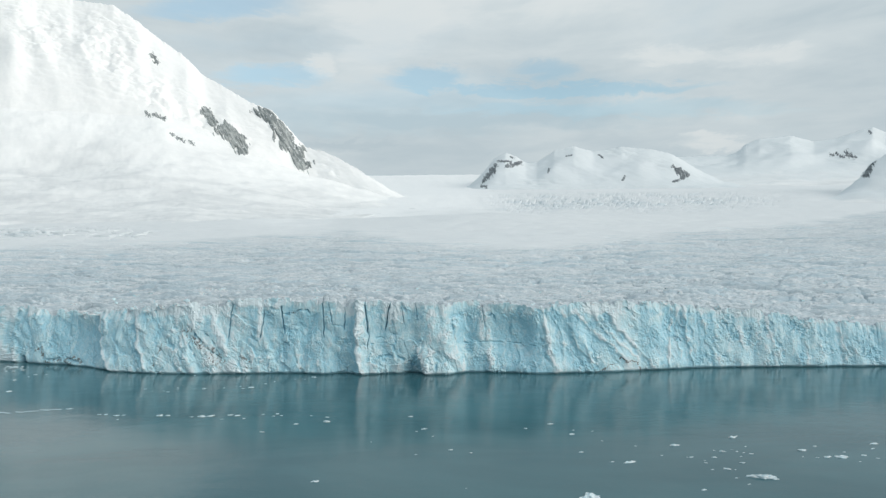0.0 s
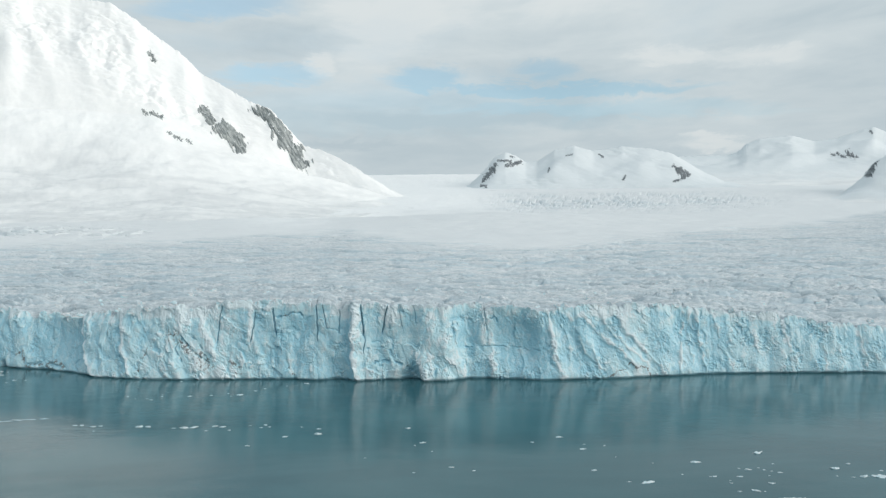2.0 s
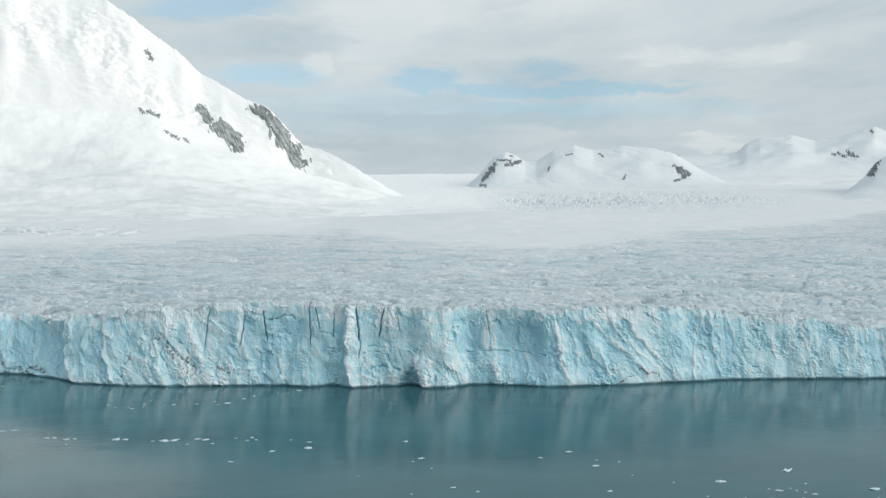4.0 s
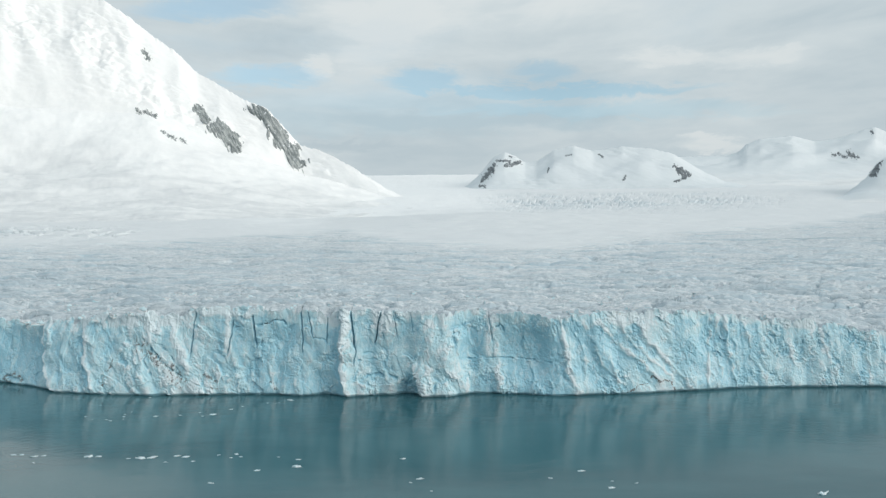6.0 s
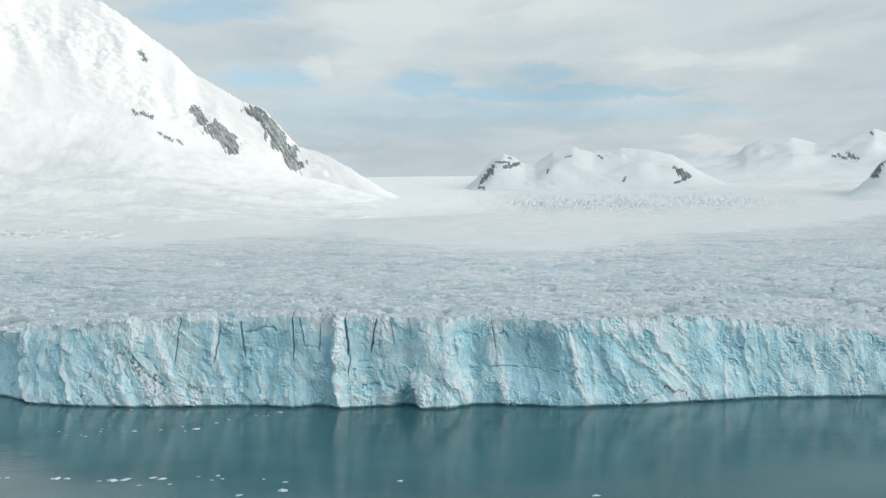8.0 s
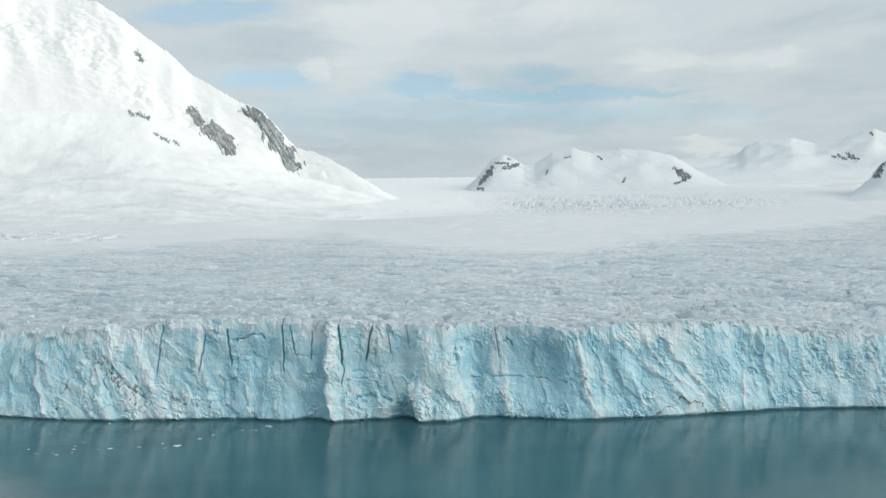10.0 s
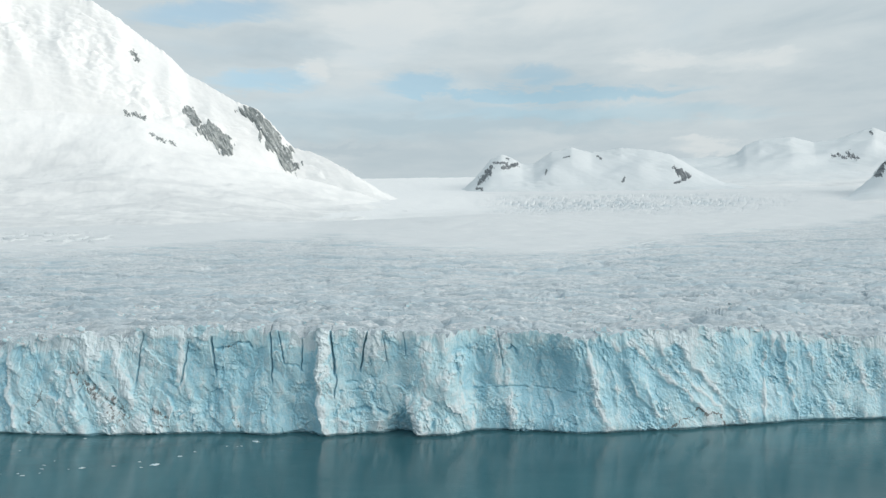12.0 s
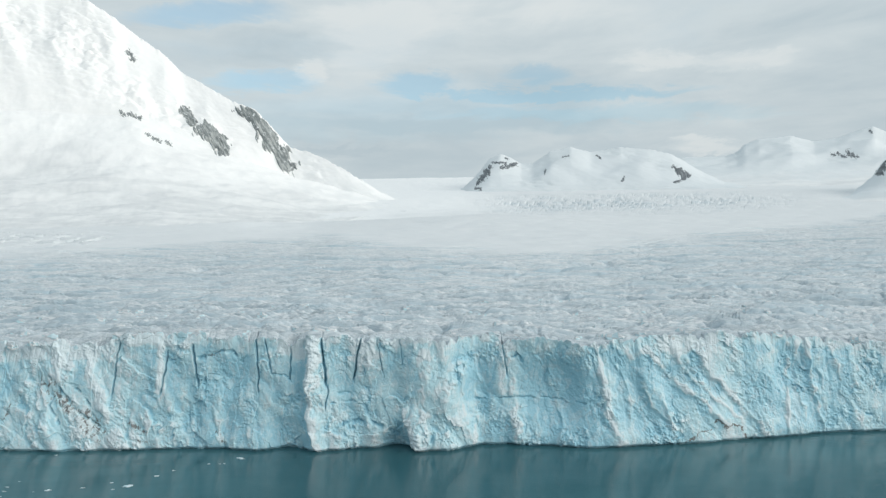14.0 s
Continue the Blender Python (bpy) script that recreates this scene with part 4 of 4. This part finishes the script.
def build_mountains():
    great = Mountain(((-1.4, 0.40), (-0.95, 0.53), (-0.747, 0.497), (-0.69, 0.473), (-0.623, 0.438), (-0.555, 0.429), (-0.517, 0.403), (-0.469, 0.365), (-0.431, 0.338), (-0.402, 0.307),
                      (-0.364, 0.286), (-0.326, 0.262), (-0.287, 0.247), (-0.268, 0.227), (-0.23, 0.184), (-0.192, 0.173), (-0.154, 0.153), (-0.125, 0.134), (-0.087, 0.11), (-0.058, 0.096), (0.0, 0.08)),
                     ((-1.4, 0.20), (-0.748, 0.256), (-0.605, 0.245), (-0.478, 0.238), (-0.403, 0.205), (-0.331, 0.170), (-0.224, 0.138), (-0.125, 0.107), (-0.058, 0.088), (0.0, 0.07)),
                     ((-1.4, 1000), (-0.7, 1010), (-0.3, 950), (-0.1, 1450), (0.0, 1650)),
                     ((-1.4, 1900), (-0.48, 2030), (-0.33, 2010), (-0.22, 2020), (-0.06, 1850), (0.0, 1800)),
                     ((-1.4, 2400), (-0.6, 2340), (-0.47, 2300), (-0.3, 2130), (-0.22, 2090), (-0.06, 1900), (0.0, 1850)), 1.0, 200,
                     ((-0.56, 2190, 0.06, 130), (-0.47, 2080, 0.05, 70), (-0.42, 2060, 0.05, 60), (-0.68, 2200, 0.05, 100)), ((-0.72, 1720, 0.16, 110, 26), (-0.45, 1420, 0.18, 90, 9)))
    hill = great.build("snow_mountain", "steep white snow mountain with dark rock outcrops above the glacier", SNOW, (-1.2, -0.01, 620), 420)
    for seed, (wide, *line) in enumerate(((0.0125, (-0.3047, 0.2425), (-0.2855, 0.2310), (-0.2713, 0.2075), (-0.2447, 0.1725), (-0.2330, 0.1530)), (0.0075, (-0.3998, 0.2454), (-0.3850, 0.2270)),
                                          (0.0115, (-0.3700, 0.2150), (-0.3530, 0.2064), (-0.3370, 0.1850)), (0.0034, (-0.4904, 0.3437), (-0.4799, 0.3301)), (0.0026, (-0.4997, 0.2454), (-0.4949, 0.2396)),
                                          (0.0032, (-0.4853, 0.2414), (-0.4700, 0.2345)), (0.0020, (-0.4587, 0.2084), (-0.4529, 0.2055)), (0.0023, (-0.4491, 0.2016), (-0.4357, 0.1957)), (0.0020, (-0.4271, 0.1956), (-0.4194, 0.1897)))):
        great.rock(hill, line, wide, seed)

    twin = Mountain(((0.0, 0.10), (0.05, 0.115), (0.072, 0.137), (0.092, 0.161), (0.111, 0.17), (0.13, 0.163), (0.145, 0.153), (0.164, 0.153), (0.193, 0.172), (0.227, 0.18), (0.26, 0.171),
                     (0.28, 0.173), (0.309, 0.178), (0.357, 0.174), (0.395, 0.165), (0.42, 0.150), (0.445, 0.134), (0.48, 0.118), (0.53, 0.108), (0.65, 0.10)),
                    ((0.0, 0.09), (0.08, 0.108), (0.4, 0.108), (0.65, 0.10)), ((0.0, 2250), (0.65, 2150)), ((0.0, 2560), (0.65, 2400)), ((0.0, 2860), (0.3, 2850), (0.65, 2650)), 0.65, 300)
    hill = twin.build("distant_snow_peak", "rounded far snow peak with two domes and small rock bands", HAZY_SNOW, (0.0, 0.65, 270), 200)
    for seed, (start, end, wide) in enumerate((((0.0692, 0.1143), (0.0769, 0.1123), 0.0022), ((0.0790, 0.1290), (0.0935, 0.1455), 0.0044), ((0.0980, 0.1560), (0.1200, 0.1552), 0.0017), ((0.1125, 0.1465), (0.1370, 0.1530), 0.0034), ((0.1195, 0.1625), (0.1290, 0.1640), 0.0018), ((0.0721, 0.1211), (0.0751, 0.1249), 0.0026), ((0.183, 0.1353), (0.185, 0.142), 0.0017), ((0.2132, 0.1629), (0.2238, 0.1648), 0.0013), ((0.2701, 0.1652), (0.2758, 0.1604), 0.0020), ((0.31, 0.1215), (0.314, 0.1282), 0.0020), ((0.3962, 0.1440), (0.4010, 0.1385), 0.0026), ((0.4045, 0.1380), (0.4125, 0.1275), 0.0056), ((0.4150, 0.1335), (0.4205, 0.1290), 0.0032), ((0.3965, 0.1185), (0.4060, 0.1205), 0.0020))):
        twin.rock(hill, (start, end), wide * (0.75 if 0.18 < start[0] < 0.35 else 0.95), seed, HAZY_DARK_ROCK)

    right = Mountain(((0.33, 0.13), (0.36, 0.152), (0.40, 0.160), (0.49, 0.162), (0.506, 0.167), (0.52, 0.180), (0.544, 0.189), (0.598, 0.194), (0.637, 0.184), (0.675, 0.189), (0.714, 0.201), (0.738, 0.208), (0.761, 0.198), (0.83, 0.21), (1.2, 0.22)),
                     ((0.36, 0.122), (0.55, 0.130), (0.8, 0.135), (1.2, 0.13)), ((0.36, 2500), (0.8, 2450), (1.2, 2300)), ((0.36, 3000), (0.8, 3000), (1.2, 2800)), ((0.36, 3600), (0.6, 3550), (0.8, 3500), (1.2, 3300)), 0.6, 400)
    hill = right.build("far_snow_ridge", "pale far snow ridge with a row of small dark rocks", HAZY_SNOW, (0.33, 1.2, 290), 180)
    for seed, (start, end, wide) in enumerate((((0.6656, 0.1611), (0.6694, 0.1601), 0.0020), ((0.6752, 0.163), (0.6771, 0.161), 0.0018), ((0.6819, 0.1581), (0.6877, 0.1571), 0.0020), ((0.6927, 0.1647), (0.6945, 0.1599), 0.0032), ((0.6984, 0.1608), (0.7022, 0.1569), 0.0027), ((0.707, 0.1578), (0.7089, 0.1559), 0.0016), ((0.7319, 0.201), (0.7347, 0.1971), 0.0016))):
        right.rock(hill, (start, end), wide * 1.1, seed, HAZY_DARK_ROCK)

    nose = Mountain(((0.66, 0.08), (0.693, 0.104), (0.713, 0.120), (0.733, 0.146), (0.76, 0.161), (0.791, 0.18), (1.2, 0.26)), ((0.66, 0.085), (0.72, 0.102), (0.8, 0.105), (1.2, 0.12)),
                    ((0.66, 1600), (1.2, 1300)), ((0.66, 1780), (1.2, 1550)), ((0.66, 1850), (1.2, 1800)), 0.7, 500)
    hill = nose.build("rocky_snow_spur", "snow-covered spur ending in a dark rock wall", HAZY_SNOW, (0.66, 1.2, 140), 110)
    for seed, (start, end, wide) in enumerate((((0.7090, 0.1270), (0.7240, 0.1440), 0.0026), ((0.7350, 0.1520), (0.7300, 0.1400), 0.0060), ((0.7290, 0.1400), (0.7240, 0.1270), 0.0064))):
        nose.rock(hill, (start, end), wide * 1.1, seed, HAZY_DARK_ROCK)


# ---- drifting ice ----
FLOES_A = ((-235.7, 325.9, 2.9), (-238.6, 327.0, 2.0), (-232.6, 326.6, 1.6), (-236.9, 323.6, 2.2), (-233.4, 323.9, 1.2), (-240.2, 324.4, 1.4), (-230.6, 323.0, 1.8), (-241.8, 328.4, 2.4), (-238.0, 320.6, 1.3), (-228.4, 325.3, 1.0), (-233.1, 314.9, 1.5), (-228.8, 314.6, 2.1), (-226.0, 317.5, 2.4), (-210.2, 299.3, 1.2), (-210.3, 304.9, 1.8), (-211.6, 291.5, 1.7), (-204.6, 304.6, 1.2), (-196.2, 267.0, 2.3), (-131.8, 226.3, 1.7), (-129.1, 226.2, 1.3), (-124.2, 224.4, 1.9), (-121.8, 225.1, 1.5), (-120.8, 219.0, 1.3), (-107.2, 223.7, 2.2), (-104.2, 223.6, 1.9), (-94.4, 221.7, 1.1), (-91.1, 221.6, 3.2), (-87.8, 222.2, 2.6), (-81.8, 218.2, 1.3))
FLOES_B = ((-135.3, 268.5, 1.0), (-120.3, 267.8, 1.3), (-122.5, 262.5, 1.5), (-99.8, 269.1, 1.3), (-80.6, 223.4, 1.9), (-77.7, 222.6, 2.1), (-73.9, 218.6, 1.1), (-87.6, 269.6, 2.3), (-80.3, 281.0, 1.1), (-68.3, 223.7, 0.9), (-63.7, 221.2, 1.1), (-63.1, 224.3, 1.5), (-61.0, 221.9, 1.1), (-62.2, 201.7, 1.6), (-49.6, 221.4, 0.9), (-52.5, 210.6, 1.8), (-63.5, 290.3, 2.8), (-42.3, 213.0, 2.9), (-43.2, 218.9, 1.3), (-34.4, 157.3, 2.1))
FLOES_C = ((-23.4, 189.6, 0.6), (-12.4, 218.4, 1.7), (-9.2, 200.4, 0.8), (-6.9, 202.9, 1.6), (-3.7, 194.7, 0.7), (1.9, 181.1, 1.4), (-8.5, 177.4, 0.7), (8.1, 178.4, 1.0), (28.1, 202.2, 1.2), (37.5, 207.1, 2.0), (42.3, 195.4, 1.7), (43.8, 199.7, 0.8), (49.7, 198.2, 0.8), (50.4, 188.1, 0.7), (41.4, 177.8, 1.5), (48.2, 169.4, 1.0), (53.0, 168.8, 2.8), (59.3, 182.8, 0.6), (64.2, 174.1, 0.7), (35.9, 145.2, 4.7), (5.5, 151.6, 0.6))
FLOES_D = ((71.6, 183.0, 2.6), (71.0, 172.4, 0.7), (72.1, 172.4, 1.3), (74.8, 169.5, 0.7), (74.2, 167.7, 0.8), (81.3, 177.9, 0.7), (78.8, 172.1, 1.2), (83.2, 176.9, 1.7), (93.1, 190.0, 2.9), (86.9, 178.3, 0.7), (89.2, 175.7, 0.8), (90.8, 174.6, 1.3), (86.7, 172.4, 0.7), (84.6, 167.4, 1.4), (77.9, 162.8, 1.7), (73.8, 162.5, 0.8), (80.0, 162.3, 0.6), (77.3, 156.3, 1.1), (78.4, 152.1, 0.9), (65.4, 148.9, 1.4))
FLOES_E = ((84.1, 156.5, 5.1), (87.1, 155.2, 1.8), (107.6, 177.1, 2.2), (113.5, 180.5, 1.2), (108.1, 170.7, 1.0), (111.1, 171.1, 2.1), (115.4, 170.9, 3.3), (118.8, 175.2, 0.8), (117.8, 167.2, 0.6), (122.5, 172.1, 1.7), (132.9, 182.4, 2.5), (129.2, 177.8, 1.4), (124.7, 169.7, 0.8), (104.5, 171.8, 0.6), (87.7, 176.7, 0.8), (92.6, 181.2, 0.7))
FLOES_F = ((-130.2, 264.4, 0.6), (-121.1, 274.9, 0.7), (-139.4, 285.6, 0.7), (-112.0, 267.1, 0.5), (-108.5, 267.8, 1.5), (-93.6, 272.3, 1.0), (-83.3, 276.8, 1.4), (-71.7, 286.1, 1.0), (-68.3, 285.9, 0.6), (-67.0, 285.9, 0.7), (-125.3, 297.8, 1.1), (-125.0, 264.3, 1.1), (-121.8, 271.0, 1.0), (-90.6, 267.4, 0.9), (-118.8, 264.4, 0.6))

SLICK = ((-171, 230.4, 5.0), (-166, 231.2, 4.0), (-162, 232.3, 5.0), (-158, 234, 4.0), (-154, 234.7, 5.0), (-149, 235.4, 3.0))


def ice_floe(x, y, length, seed, thin=False):
    """A worn lump of drift ice: a flattened, dented stone shape, part of it under water."""
    rng = random.Random(seed)
    bm = bmesh.new()
    bmesh.ops.create_icosphere(bm, subdivisions=4 if length > 4 else 3, radius=1.0)
    tall = length * rng.uniform(0.06, 0.13) if length < 4 else length * 0.11
    tall = 0.08 if thin else tall
    deep = 0.30 if thin else length * rng.uniform(0.12, 0.28)
    shift = Vector((seed * 3.1, seed * 1.7, 0))
    for v in bm.verts:
        p = v.co.copy()
        bumpy = 1 + 0.75 * noise.noise(p * 1.2 + shift) + 0.45 * noise.noise(p * 2.9 + shift)
        flat = (abs(p.z) ** 0.7) * (1 + 0.9 * noise.noise(Vector((p.x * 2.2, p.y * 2.2, seed * 2.3)))) * (1 if p.z > 0 else -1)
        v.co = (p.x * length * 0.5 * bumpy, p.y * deep * bumpy, flat * tall * (bumpy if p.z > 0 else 0.8))
    bmesh.ops.rotate(bm, cent=(0, 0, 0), matrix=Matrix.Rotation(rng.uniform(-0.35, 0.35), 3, "Z"), verts=bm.verts)
    mesh = bpy.data.meshes.new("ice_floe")
    bm.to_mesh(mesh)
    bm.free()
    mesh.materials.append(BRASH)
    ob = new("ice_floe", mesh)
    ob.location = (x, y, 0.0)
    size = "thin grey-white" if thin else "large white" if length > 4 else "flat white" if length > 1.6 else "small white"
    tagged(ob, size + " ice floe drifting on the grey-green sea", "ice floe", "drifting ice floes")


build_sea()
the_glacier = build_glacier()
build_mountains()
for k, (fx, fy, size) in enumerate(FLOES_A + FLOES_B + FLOES_C + FLOES_D + FLOES_E + FLOES_F):
    ice_floe(fx, fy, size, k)
for k, (fx, fy, size) in enumerate(SLICK):
    ice_floe(fx, fy, size, 200 + k, True)
build_seracs(the_glacier)
